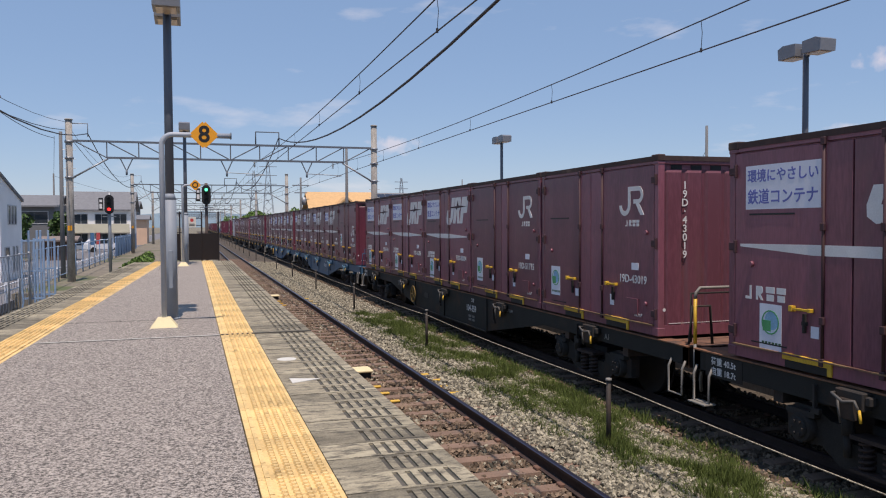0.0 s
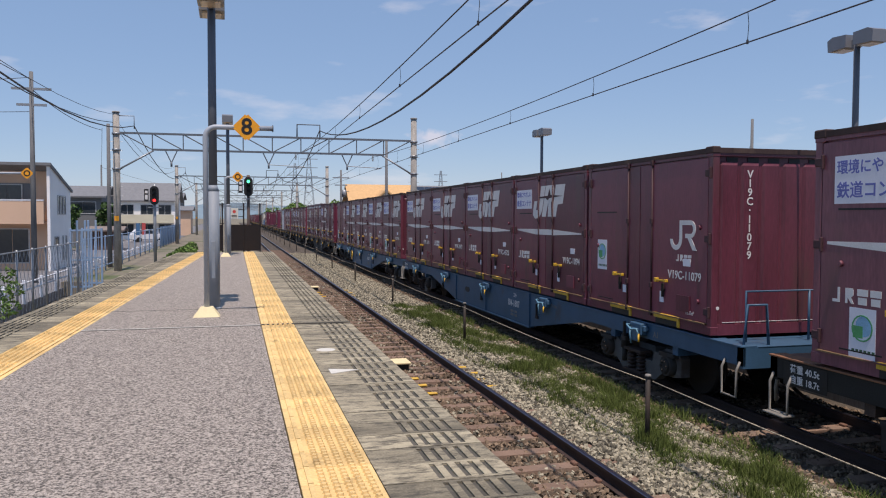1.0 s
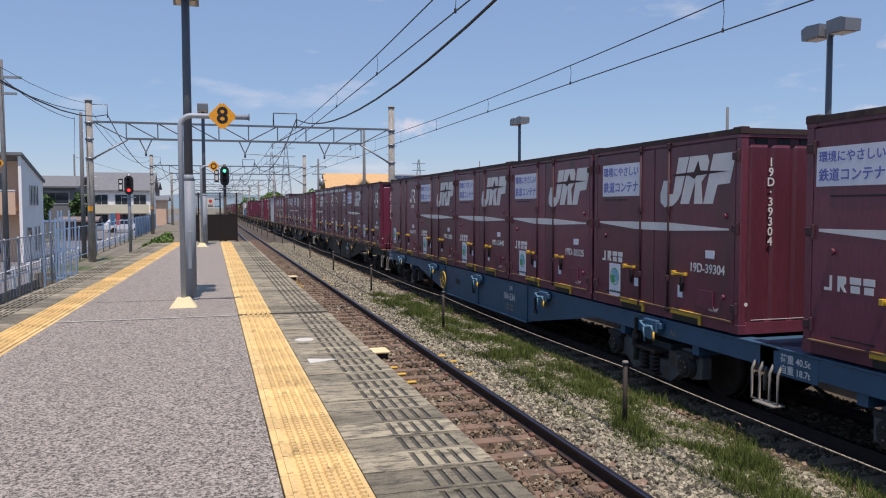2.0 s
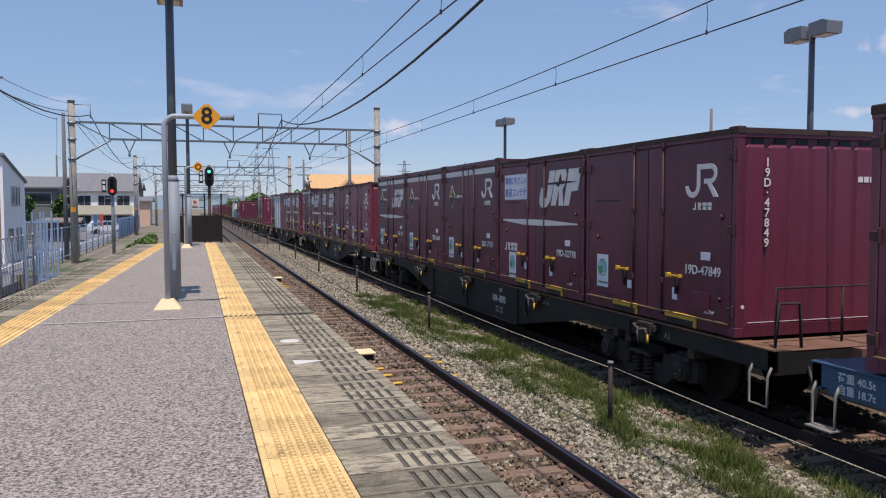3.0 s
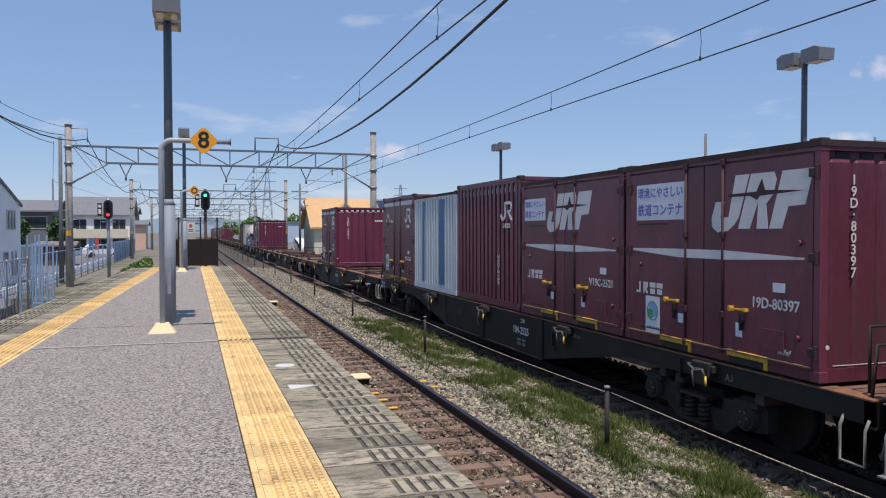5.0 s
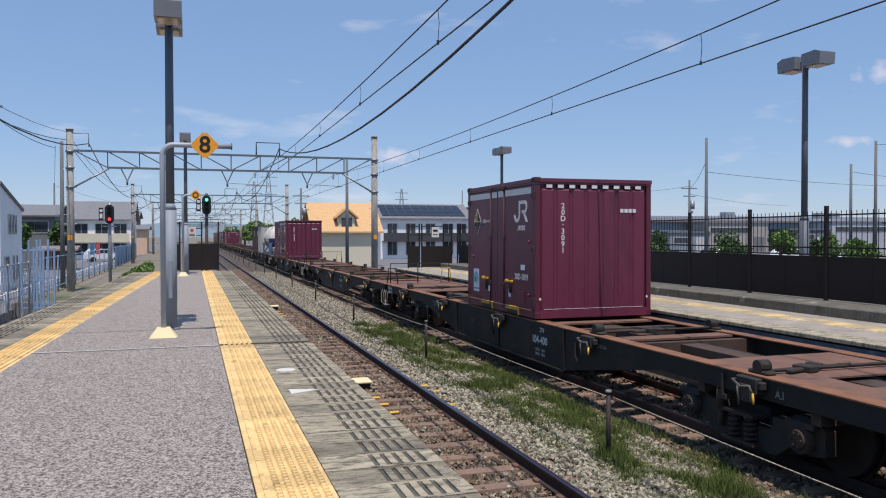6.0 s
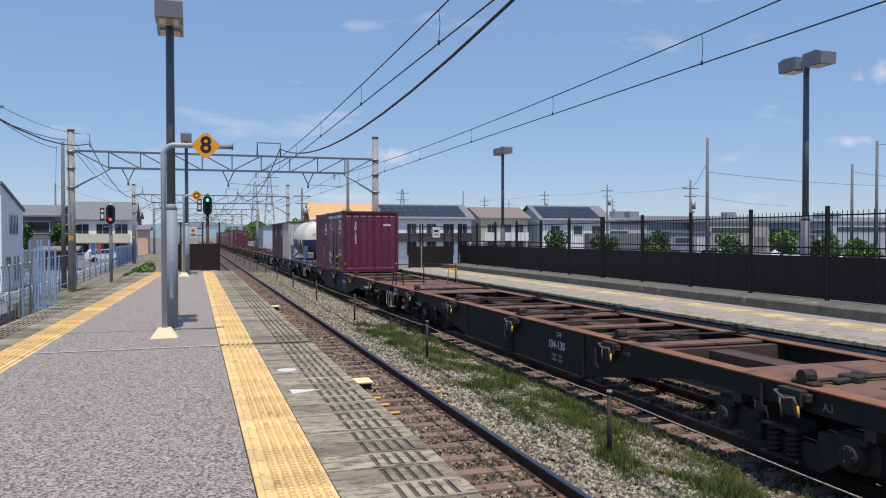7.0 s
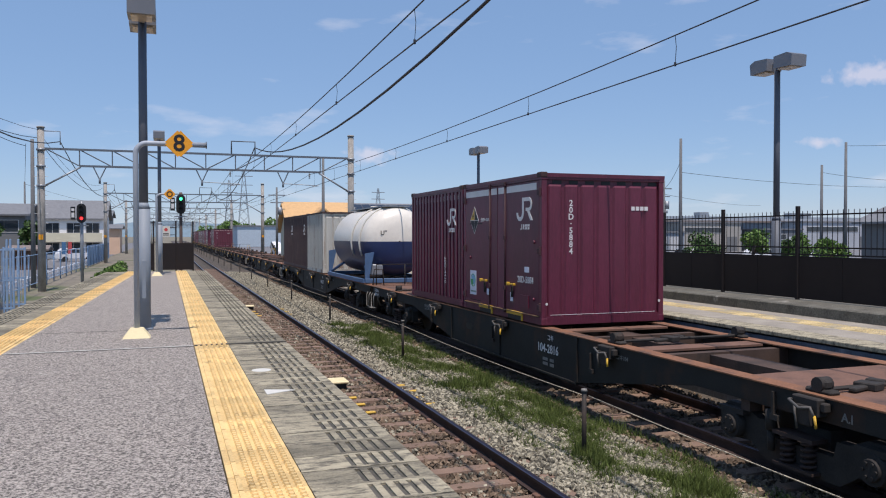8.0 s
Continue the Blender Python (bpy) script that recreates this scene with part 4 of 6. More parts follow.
for x, y, h, a in ((-6.5, 45, 7.9, False), (-8.6, 38, 9.3, True), (31, 42, 9.1, False), (42.5, 60, 7.9, True), (45.6, 45, 8.1, False), (44.7, 42, 9.4, False), (50, 88, 9.4, True), (54, 115, 10.2, True),
                   (45.5, 120, 9.4, True), (41.8, 120, 10.3, False), (54, 130, 9.4, True), (9.9, 52, 8.1, False), (9.85, 75, 7.5, True), (-14.5, 95, 8.8, False), (75, 130, 10, True), (96, 135, 10, True), (-9, 140, 8.5, True)):
    pole(x, y, -0.35, h, a)
for (x0, y0, z0), (x1, y1, z1) in (((31, 42, 6.6), (60, 50, 6.7)), ((31, 42, 7.3), (42.5, 60, 6.8)), ((42.5, 60, 7.0), (50, 88, 8.2)), ((42.5, 60, 6.3), (80, 90, 6.8)), ((50, 88, 8.3), (54, 115, 9.2)),
                                   ((44.7, 42, 8.8), (46, 24, 8.0)), ((45.6, 45, 7.2), (62, 48, 7.2)), ((54, 115, 9.3), (45.5, 120, 8.5)), ((-6.8, 45, 7.2), (-8.6, 38, 8.2)), ((-8.6, 38, 8.6), (-9.5, 10, 9.0)),
                                   ((-6.8, 45, 7.3), (-14.5, 95, 8)), ((-8.6, 38, 7.2), (-30, 36, 7.0)), ((-8.6, 38, 8.7), (-30, 44, 8.4)), ((-14.5, 95, 8.2), (-9, 140, 7.6))):
    single("utility_wire", span(bmesh.new(), x0, x1, y0, y1, z0, z1, 0.28, 0.016, 10, 4), WIRE, "thin black wire between utility poles", "cable", "cables")


def pylon(x, y, h):
    t = thing("pylon", pose(x, y, -0.75), "slender steel lattice power pylon", "pylon", "pylons")
    w = h * 0.09
    for sx in (-1, 1):
        for sy in (-1, 1):
            part("leg", rod(bmesh.new(), (sx * w, sy * w, 0), (sx * w * 0.12, sy * w * 0.12, h), 0.12, 0.07, 5), GALV, t)
    bm = bmesh.new()
    for i in range(8):
        a, b = i / 8, (i + 1) / 8
        wa, wb = w * (1 - 0.88 * a), w * (1 - 0.88 * b)
        for s in (-1, 1):
            rod(bm, (-s * wa, -wa, h * a), (s * wb, -wb, h * b), 0.05, 0.05, 4, False)
            rod(bm, (-s * wa, wa, h * a), (s * wb, wb, h * b), 0.05, 0.05, 4, False)
    part("bracing", bm, GALV, t)
    for z in (0.68, 0.8, 0.92):
        part("crossarm", B((-h * 0.12, h * 0.12, -0.12, 0.12, h * z, h * z + 0.25)), GALV, t)


pylon(79, 300, 22)
pylon(30, 330, 30)
pylon(22, 300, 24)

# ---- plants ----
def leaf_cloud(centres, count, size, seed):
    rnd = np.random.RandomState(seed)
    c = np.array(centres)
    pick = rnd.randint(0, len(c), count)
    d = rnd.normal(size=(count, 3))
    d /= np.linalg.norm(d, axis=1)[:, None]
    r = rnd.uniform(0.45, 1.0, count) ** 0.5
    p = c[pick, :3] + d * (r * c[pick, 3])[:, None]
    a = rnd.normal(size=(count, 3))
    a /= np.linalg.norm(a, axis=1)[:, None]
    b = np.cross(a, rnd.normal(size=(count, 3)))
    b /= np.linalg.norm(b, axis=1)[:, None]
    s = (size * rnd.uniform(0.6, 1.4, count))[:, None]
    v = np.stack([p - a * s, p + b * s * 0.5, p + a * s, p - b * s * 0.5], 1).reshape(-1, 3)
    f = np.arange(count * 4).reshape(-1, 4)
    return v, f


def leaf_mesh(name, v, f, material):
    me = bpy.data.meshes.new(name)
    me.from_pydata(v.tolist(), [], f.tolist())
    me.materials.append(material)
    return me


def bush(x, y, z, w, h, seed, light=False, name="shrub"):
    rnd = random.Random(seed)
    t = thing(name, pose(x, y, z), "round green leafy shrub" if name == "shrub" else "leafy green tree with an uneven crown", name, name + "s")
    trunk = bmesh.new()
    rod(trunk, (0, 0, 0), (0, 0, h * 0.5), 0.05 * h, 0.025 * h, 7)
    cs = []
    for i in range(9):
        a = rnd.uniform(0, 6.28)
        q = (w * 0.32 * math.cos(a) * rnd.uniform(0.3, 1), w * 0.32 * math.sin(a) * rnd.uniform(0.3, 1), h * rnd.uniform(0.4, 0.82), w * rnd.uniform(0.16, 0.26))
        cs.append(q)
        rod(trunk, (0, 0, h * 0.3), q[:3], 0.018 * h, 0.008 * h, 5)
    part("trunk", trunk, BARK, t)
    v, f = leaf_cloud(cs, 900, 0.055 * (w + h) / 2, seed)
    tagged(part("crown", leaf_mesh("crown", v, f, LEAF_LIGHT if light else LEAF), None, t), kind="stuff")


k = 0
for x, y, w, h in ((40, 62, 2.6, 2.8), (45, 58, 2.4, 2.4), (49, 56, 2.6, 2.9), (35, 62, 2.2, 2.4), (31, 64, 2.4, 2.6), (52, 54, 2.4, 2.4), (44, 46, 2.2, 2.3), (40, 70, 2.2, 2.2), (43.5, 42, 2.4, 2.2), (38, 50, 1.9, 1.7), (41.5, 52, 2.0, 1.8), (37, 58, 1.8, 1.6), (47.5, 50, 2.0, 1.8)):
    k += 1
    bush(x, y, -0.3, w * 1.25, h * 1.3, k, k % 3 == 0)
for x, y, w, h in ((-11.7, 79, 2.2, 4.7), (-15.4, 80, 2.6, 4.6)):
    k += 1
    bush(x, y, -0.3, w, h, k, False, "tree")
for i in range(10):
    k += 1
    bush(10 + i * 3.3 + (i % 3), 225 + (i * 7) % 30, -0.3, 7, 6 + i % 3, k, True, "tree")
v, f = leaf_cloud([(-2.9, 37.5 + 2.6 * i, 0.15 + 0.3 * (i % 2), 0.45) for i in range(8)], 3500, 0.09, 77)
ob = new("weeds", leaf_mesh("weeds", v, f, LEAF_LIGHT))
tagged(ob, "tall green weeds growing beside the track", "weeds", kind="stuff")
v, f = leaf_cloud([(-5.5, 21.0 + 0.3 * i, 0.3 + 0.4 * (i % 3), 0.22) for i in range(5)], 420, 0.055, 78)
ob = new("weeds", leaf_mesh("weeds", v, f, LEAF_LIGHT))
tagged(ob, "tall weeds against the chain-link fence", "weeds", kind="stuff")


def car(x, y, z, turn, paint, label):
    t = thing("car", pose(x, y, z, 0, 0, turn), label, "car", "parked cars")
    bm = bmesh.new()
    prism(bm, [(-2.0, 0.3), (2.0, 0.3), (2.05, 0.75), (1.1, 0.95), (0.55, 1.45), (-1.4, 1.5), (-1.95, 0.95)], "y", -0.8, 0.8)
    bmesh.ops.bevel(bm, geom=list(bm.edges), offset=0.06, segments=2, affect="EDGES")
    part("body", bm, paint, t)
    for s in (-1, 1):
        bm = bmesh.new()
        prism(bm, [(0.95, 0.98), (0.5, 1.38), (-1.3, 1.42), (-1.7, 0.98)], "y", s * 0.79, s * 0.806)
        part("side_window", bm, GLASS, t)
        for wx in (-1.25, 1.25):
            part("wheel", rod(bmesh.new(), (wx, s * 0.62, 0.3), (wx, s * 0.81, 0.3), 0.3, 0.3, 16), TYRE, t)


car(-9.9, 98, GROUND_L, 20, CAR_WHITE, "white car parked beside the street")
for i in range(6):
    car(30 + i * 7.2, 66 + (i % 2) * 3, -0.3, 90 if i % 2 else 10, CAR_WHITE if i != 2 else mat("car_silver", (0.4, 0.41, 0.43), 0.3, 0.5), "pale car in the car park beyond the fence")
for i in range(5):
    car(13.2 + i * 2.6, 96 + i * 22, -0.3, 90, CAR_WHITE, "white car parked beside the track")
# Banners by the street.
for x, y, m in ((-9.2, 80, CONT_BLUE), (-8.9, 82, mat("flag_red", (0.5, 0.08, 0.08), 0.8))):
    t = thing("banner", pose(x, y, GROUND_L), "narrow upright banner on a pole", "banner", "banners")
    part("pole", rod(bmesh.new(), (0, 0, 0), (0, 0, 2.4), 0.02, 0.02, 6), GALV, t)
    part("cloth", B((0.02, 0.36, -0.01, 0.01, 1.2, 2.35)), m, t)


# ---- the freight train ----
CL, CW = 3.70, 2.45        # container length and width
PITCH, FIRST, GAP, SPEED = 3.775, 9.17, 20.35, 20.91
OFFSET = {0: 0.08, 2: 0.3, 3: -0.2, 4: 0.13, 6: -0.1, 7: -0.35, 8: -0.45, 9: -0.5, 10: -0.55, 11: -0.6, 12: -0.6, 13: -0.6}
LOAD_SHIFT = {7: 0.15, 9: 0.2, 10: -0.3}
MOVERS = []                # (thing, place along the track at the start)


def on_side(u, z, off=0.0):
    """A pose on the container's platform side: u metres from its far end, z above its floor."""
    return pose(-CW / 2 - off, CL - u, z, 0, 0, -90)


def flat(name, polys, material, parent, m, depth=0.001, label=""):
    bm = bmesh.new()
    for i, pts in enumerate(polys):
        prism(bm, pts, "y", -depth - 0.00012 * i, 0.004)
    ob = part(name, bm, material, parent, label)
    ob.matrix_basis = m
    return ob


def quad(x0, x1, z0, z1, lean=0.0):
    return [(x0, z0), (x1, z0), (x1 + lean, z1), (x0 + lean, z1)]


def arc(cx, cz, r0, r1, a0, a1, n=8):
    out = []
    for i in range(n):
        a, b = radians(a0 + (a1 - a0) * i / n), radians(a0 + (a1 - a0) * (i + 1) / n)
        out.append([(cx + r0 * math.cos(a), cz + r0 * math.sin(a)), (cx + r1 * math.cos(a), cz + r1 * math.sin(a)), (cx + r1 * math.cos(b), cz + r1 * math.sin(b)), (cx + r0 * math.cos(b), cz + r0 * math.sin(b))])
    return out


def emblem(parent, u, z, s, deep=0.012):
    """Two joined rounded strokes, and a row of small marks below."""
    shapes = [quad(-0.20 * s, -0.06 * s, -0.18 * s, 0.35 * s)] + arc(-0.37 * s, -0.18 * s, 0.17 * s, 0.31 * s, 180, 360)
    shapes += [quad(-0.06 * s, 0.36 * s, 0.22 * s, 0.35 * s), quad(0.10 * s, 0.36 * s, -0.14 * s, -0.02 * s)]
    shapes += arc(0.36 * s, 0.105 * s, 0.125 * s, 0.245 * s, -90, 90) + [[(0.22 * s, -0.14 * s), (0.40 * s, -0.14 * s), (0.66 * s, -0.47 * s), (0.47 * s, -0.47 * s)]]
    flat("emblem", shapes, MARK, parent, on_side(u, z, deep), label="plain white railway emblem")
    marks(parent, u + 0.02, z - 0.70 * s, 0.092, deep, 4)


def marks(parent, u, z, s, deep, n):
    shapes = []
    for i in range(n):
        x = (i - n / 2) * s * 1.08
        if i == 0:
            shapes.append([(x + s * a, s * b) for a, b in ((0.05, -0.5), (0.7, -0.5), (0.7, 0.5), (0.5, 0.5), (0.5, -0.3), (0.05, -0.3))])
        elif i == 1:
            shapes.append([(x + s * a, s * b) for a, b in ((0.1, -0.5), (0.3, -0.5), (0.3, -0.12), (0.62, -0.5), (0.84, -0.5), (0.6, -0.1), (0.8, 0.06), (0.8, 0.4), (0.7, 0.5), (0.1, 0.5))])
        else:
            shapes += [quad(x + s * 0.04, x + s * 0.92, s * 0.06, s * 0.5), quad(x + s * 0.12, x + s * 0.84, -s * 0.5, -s * 0.04)]
    flat("operator_mark", shapes, MARK, parent, on_side(u, z, deep), label="small white operator marks")


def slant_logo(parent, u, z, s, deep=0.012):
    k = 0.28 * s

    def lean(*pts):
        return [(x * s + k * z, z * s) for x, z in pts]
    shapes = [lean((-0.32, 0.02), (-0.06, 0.02), (-0.10, -0.28), (0.14, -0.28), (0.12, 0.5), (0.50, 0.5), (0.44, -0.28), (0.36, -0.42), (0.20, -0.54), (-0.10, -0.57), (-0.30, -0.46), (-0.36, -0.28))]
    shapes.append(lean((0.54, 0.5), (1.14, 0.5), (1.24, 0.36), (1.23, 0.10), (1.10, -0.06), (1.27, -0.5), (0.98, -0.5), (0.88, 0.0), (0.80, -0.5), (0.48, -0.5)))
    shapes.append(lean((1.34, 0.5), (2.06, 0.5), (2.04, -0.10), (1.66, -0.12), (1.62, -0.5), (1.30, -0.5)))
    spear = lean((0.02, 0.10), (0.62, 0.10), (0.84, 0.02), (0.90, 0.09), (1.98, 0.14), (1.0, 0.19), (0.86, 0.40), (0.78, 0.17), (0.02, 0.15))
    flat("emblem_spear", [spear], MAROON_DARK, parent, on_side(u, z, deep + 0.0016), label="thin dark spear shape across the emblem")
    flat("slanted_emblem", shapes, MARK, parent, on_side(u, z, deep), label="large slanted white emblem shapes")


def eco_label(parent, u, z, deep=0.012):
    pl = flat("eco_label", [quad(-0.17, 0.17, -0.25, 0.25)], STICKER, parent, on_side(u, z, deep), label="white label with a green and blue globe")
    flat("globe", [[(0.02 + 0.105 * math.cos(a), 0.07 + 0.105 * math.sin(a)) for a in np.linspace(0, 2 * math.pi, 20, False)]], ECO_BLUE, pl, pose(0, -0.0015, 0))
    flat("ring", arc(0, 0.05, 0.12, 0.135, 0, 360, 18), ECO_GREEN, pl, pose(0, -0.002, 0))
    flat("cube", [quad(-0.115, 0.01, -0.05, 0.07)], ECO_GREEN, pl, pose(0, -0.003, 0))
    flat("caption", [quad(-0.13 + 0.052 * i, -0.095 + 0.052 * i, -0.20, -0.165) for i in range(6)], ECO_DARK, pl, pose(0, -0.0015, 0))


SHARED = {}


def shared(key, build, material):
    if key not in SHARED:
        SHARED[key] = mesh_of(key, build(), material)
    return SHARED[key]


def body_mesh(H, ribs_side):
    bm = bmesh.new()
    w = CW / 2
    box(bm, -w + 0.04, w - 0.04, 0.05, CL - 0.05, 0.12, H - 0.03)
    return bm


def ring_mesh(z0, z1, grow=0.0):
    """A closed frame round the container."""
    bm = bmesh.new()
    w = CW / 2 + grow
    rect = lambda d, z: [bm.verts.new(p) for p in ((-w + d, -grow + d, z), (w - d, -grow + d, z), (w - d, CL + grow - d, z), (-w + d, CL + grow - d, z))]
    lo, hi, lo_in, hi_in = rect(0, z0), rect(0, z1), rect(0.06, z0), rect(0.06, z1)
    for i in range(4):
        j = (i + 1) % 4
        bm.faces.new((lo[i], lo[j], hi[j], hi[i]))
        bm.faces.new((hi[i], hi[j], hi_in[j], hi_in[i]))
        bm.faces.new((hi_in[i], hi_in[j], lo_in[j], lo_in[i]))
        bm.faces.new((lo_in[i], lo_in[j], lo[j], lo[i]))
    bmesh.ops.recalc_face_normals(bm, faces=bm.faces)
    return bm


def post_mesh(H):
    bm = B((-0.05, 0.05, -0.05, 0.05, 0.05, H - 0.05), bevel=0.008)
    for z in (0, H - 0.11):
        box(bm, -0.056, 0.056, -0.056, 0.09, z - 0.002, z + 0.115, 0.008)
    return bm


def end_mesh(H):
    """A corrugated end wall, facing -y."""
    bm = bmesh.new()
    w = CW / 2 - 0.1
    pts = []
    for i in range(7):
        x, d = -w + 2 * w * (i + 0.5) / 7, w / 7
        pts += [(x - d * 0.86, 0.045), (x - d * 0.66, 0.012), (x + d * 0.66, 0.012), (x + d * 0.86, 0.045)]
    lo = [bm.verts.new((a, b, 0.14)) for a, b in pts]
    hi = [bm.verts.new((a, b, H - 0.22)) for a, b in pts]
    tp = [bm.verts.new((a, 0.045, H - 0.17)) for a, b in pts]
    for j in range(len(pts) - 1):
        bm.faces.new((lo[j], lo[j + 1], hi[j + 1], hi[j]))
        bm.faces.new((hi[j], hi[j + 1], tp[j + 1], tp[j]))
    return bm


def roof_mesh(H):
    return B(*[(-CW / 2 + 0.2, CW / 2 - 0.2, 0.3 + i * 0.58, 0.5 + i * 0.58, H - 0.03, H - 0.005) for i in range(6)])


def rib_mesh(H):
    return B((-0.065, 0.065, -0.035, 0.0, 0.14, H - 0.1), bevel=0.006)


def door_mesh(w, H, grooves):
    bm = bmesh.new()
    box(bm, 0, w, -0.034, 0.0, 0.15, H - 0.12, 0.006)
    return bm


def container(kind, code, paint, y0, H, x=TRACK_B, plain=False):
    label = {"A": "maroon freight container with slanted white emblem and stripe", "V": "maroon freight container with slanted white emblem and stripe",
             "B": "plain maroon freight container with a white emblem", "C": "tall maroon freight container with top band and diamond",
             "D": "tall maroon freight container with emblem and diamond", "R": "maroon freight container with ribbed side walls", "K": "dark brown weathered ribbed freight container",
             "W": "white and blue ribbed freight container", "G": "rust-streaked pale ribbed freight container"}[kind]
    t = thing("freight_container", pose(x, y0, 1.04), label + " on a wagon", "container", "freight containers")
    ribbed = kind in "RKWG"
    part("body", shared("body%s%s%s" % (H, ribbed, paint.name), lambda: body_mesh(H, ribbed), paint), None, t)
    part("bottom_frame", shared("ringlo" + paint.name, lambda: ring_mesh(0, 0.14, -0.002), paint), None, t)
    part("top_frame", shared("ringhi%s%s" % (H, paint.name), lambda: ring_mesh(H - 0.1, H - 0.03, -0.002), paint), None, t)
    # The dark ring paints in the shade of the projecting top rail.
    top = paint if kind in "CDR" else TOP_SHADE_GRIME
    part("top_edge", shared("edge%s%s" % (H, top.name), lambda: ring_mesh(H - 0.06, H + 0.006, 0.010), top), None, t, "" if top is paint else "dark weathered top edge")
    for s in (() if plain else (-1,)):
        for y in (0.075, CL - 0.075):
            part("top_casting", shared("casting", lambda: B((-0.06, 0.06, -0.09, 0.09, -0.07, 0.025), bevel=0.012), TOP_SHADE_GRIME), None, t, "grimy corner casting").matrix_basis = pose(s * (CW / 2 - 0.045), y, H)
    for s in (-1, 1):
        for y, turn in ((0.05, 0), (CL - 0.05, 180)):
            q = part("corner_post", shared("post%s%s" % (H, paint.name), lambda: post_mesh(H), paint), None, t)
            q.matrix_basis = pose(s * (CW / 2 - 0.05), y, 0, 0, 0, turn)
    for m in (pose(0, 0, 0), pose(0, CL, 0, 0, 0, 180)):
        part("end_wall", shared("end%s%s" % (H, paint.name), lambda: end_mesh(H), paint), None, t).matrix_basis = m
    part("roof", shared("roof%s%s" % (H, paint.name), lambda: roof_mesh(H), paint), None, t)
    if ribbed:
        for i in range(15):
            part("side_rib", shared("rib%s%s" % (H, paint.name), lambda: rib_mesh(H), paint), None, t).matrix_basis = on_side(0.22 + i * (CL - 0.44) / 14, 0, -0.04)
    e = pose(-0.80 if code.startswith("19D") else -0.66, 0.008, H * 0.645)
    if code:
        writing("end_code", code.replace("-", "\u00b7"), 0.145, MARK, t, e, vertical=True)
        bm = bmesh.new()
        for i in range(4):
            box(bm, 0.55 + i * 0.09, 0.62 + i * 0.09, 0.004, 0.012, H - 0.62, H - 0.55)
        part("end_mark", bm, MARK, t)
    if code == "20D-3091":
        bm = bmesh.new()
        for i in range(9):
            box(bm, -1.0 + i * 0.235, -1.0 + i * 0.235 + 0.12, 0.0065, 0.01, H - 0.17, H - 0.105)
        part("end_band", bm, MARK, t)
    part("vent_row", shared("vents%.1f" % H, lambda: B(*[(-1.0 + i * 0.32, -1.0 + i * 0.32 + 0.17, 0.04, 0.05, H - 0.205, H - 0.115) for i in range(7)]), BLACK), None, t, "row of dark vents")
    part("end_stripe", B((-1.05, 1.05, 0.006, 0.012, 0.165, 0.172)), MARK, t)
    for xx in (-1.13, 1.13):
        part("end_mark", rod(bmesh.new(), (xx, -0.004, 0.36), (xx, 0.0, 0.36), 0.024, 0.024, 12), MARK, t)
    if kind == "W":
        flat("blue_stripe", [quad(2.3, 2.75, 0.2, H - 0.15), quad(0.8, 1.0, 0.2, H - 0.15)], CONT_BLUE, t, on_side(0, 0, 0.0), 0.003)
        return t
    if kind == "G":
        return t
    if kind == "K":
        emblem(t, 2.9, 1.9, 0.4, 0.001)
        return t
    if kind == "R":
        emblem(t, 3.0, 1.98, 0.46, 0.001)
        flat("top_band", [quad(0.14, CL - 0.14, H - 0.27, H - 0.16)], MARK, t, on_side(0, 0, -0.037), label="white band behind the ribs")
        writing("side_code", code, 0.15, MARK, t, on_side(2.6, 0.75, 0.008) @ pose(0, 0, 0, 0, 90, 0))
        return t
    # door leaves
    for u0, u1 in ((0.11, 1.44), (1.46, 1.80), (1.82, 2.17), (2.19, CL - 0.11)):
        q = part("door_leaf", shared("leaf%.2f%.1f%s" % (u1 - u0, H, paint.name), lambda: door_mesh(u1 - u0, H, 0), paint), None, t)
        q.matrix_basis = on_side(u0, 0, -0.035)
    for u in (1.45, 2.18):
        # Rods painted darker than the doors, as if in shade without sun glints.
        part("lock_rod", shared("lock%.1f" % H, lambda: rod(bmesh.new(), (0, 0, 0.1), (0, 0, H - 0.06), 0.016, 0.016, 8), MAROON_DARK), None, t, "grimy lock rod").matrix_basis = on_side(u, 0, 0.008)
        for z in (() if plain else (0.13, 0.55, 1.5, H - 0.1)):
            part("lock_cam", shared("cam", lambda: B((-0.03, 0.03, -0.032, 0.0, -0.04, 0.04), bevel=0.006), MAROON_DARK), None, t).matrix_basis = on_side(u, z, 0.0)
    for u, d in (() if plain else ((1.05, 1), (2.36, 1))):
        q = part("door_handle", shared("handle", lambda: B((-0.02, 0.28, -0.05, -0.03, -0.013, 0.013), (-0.02, 0.03, -0.06, 0.0, -0.03, 0.03), (0.24, 0.28, -0.055, 0.0, -0.02, 0.02), bevel=0.004), HANDLE_YELLOW), None, t, "yellow door handle")
        q.matrix_basis = on_side(u, 0.64, 0.0)
        q = part("latch", shared("latch", lambda: B((-0.012, 0.012, -0.04, 0.0, -0.20, 0.0), (-0.03, 0.03, -0.035, 0.0, -0.12, -0.08), bevel=0.003), BOGIE), None, t)
        q.matrix_basis = on_side(u + 0.17, 0.60, 0.0)
    for z in (() if plain else (0.3, 1.27, H - 0.32)):
        for u in (0.085, CL - 0.085):
            part("hinge", shared("hinge", lambda: B((-0.075, 0.06, -0.018, 0.02, -0.045, 0.045), (0.03, 0.06, -0.035, 0.0, -0.075, 0.075), bevel=0.006), MAROON_DARK), None, t, "dark worn hinge").matrix_basis = on_side(u, z, 0.0)
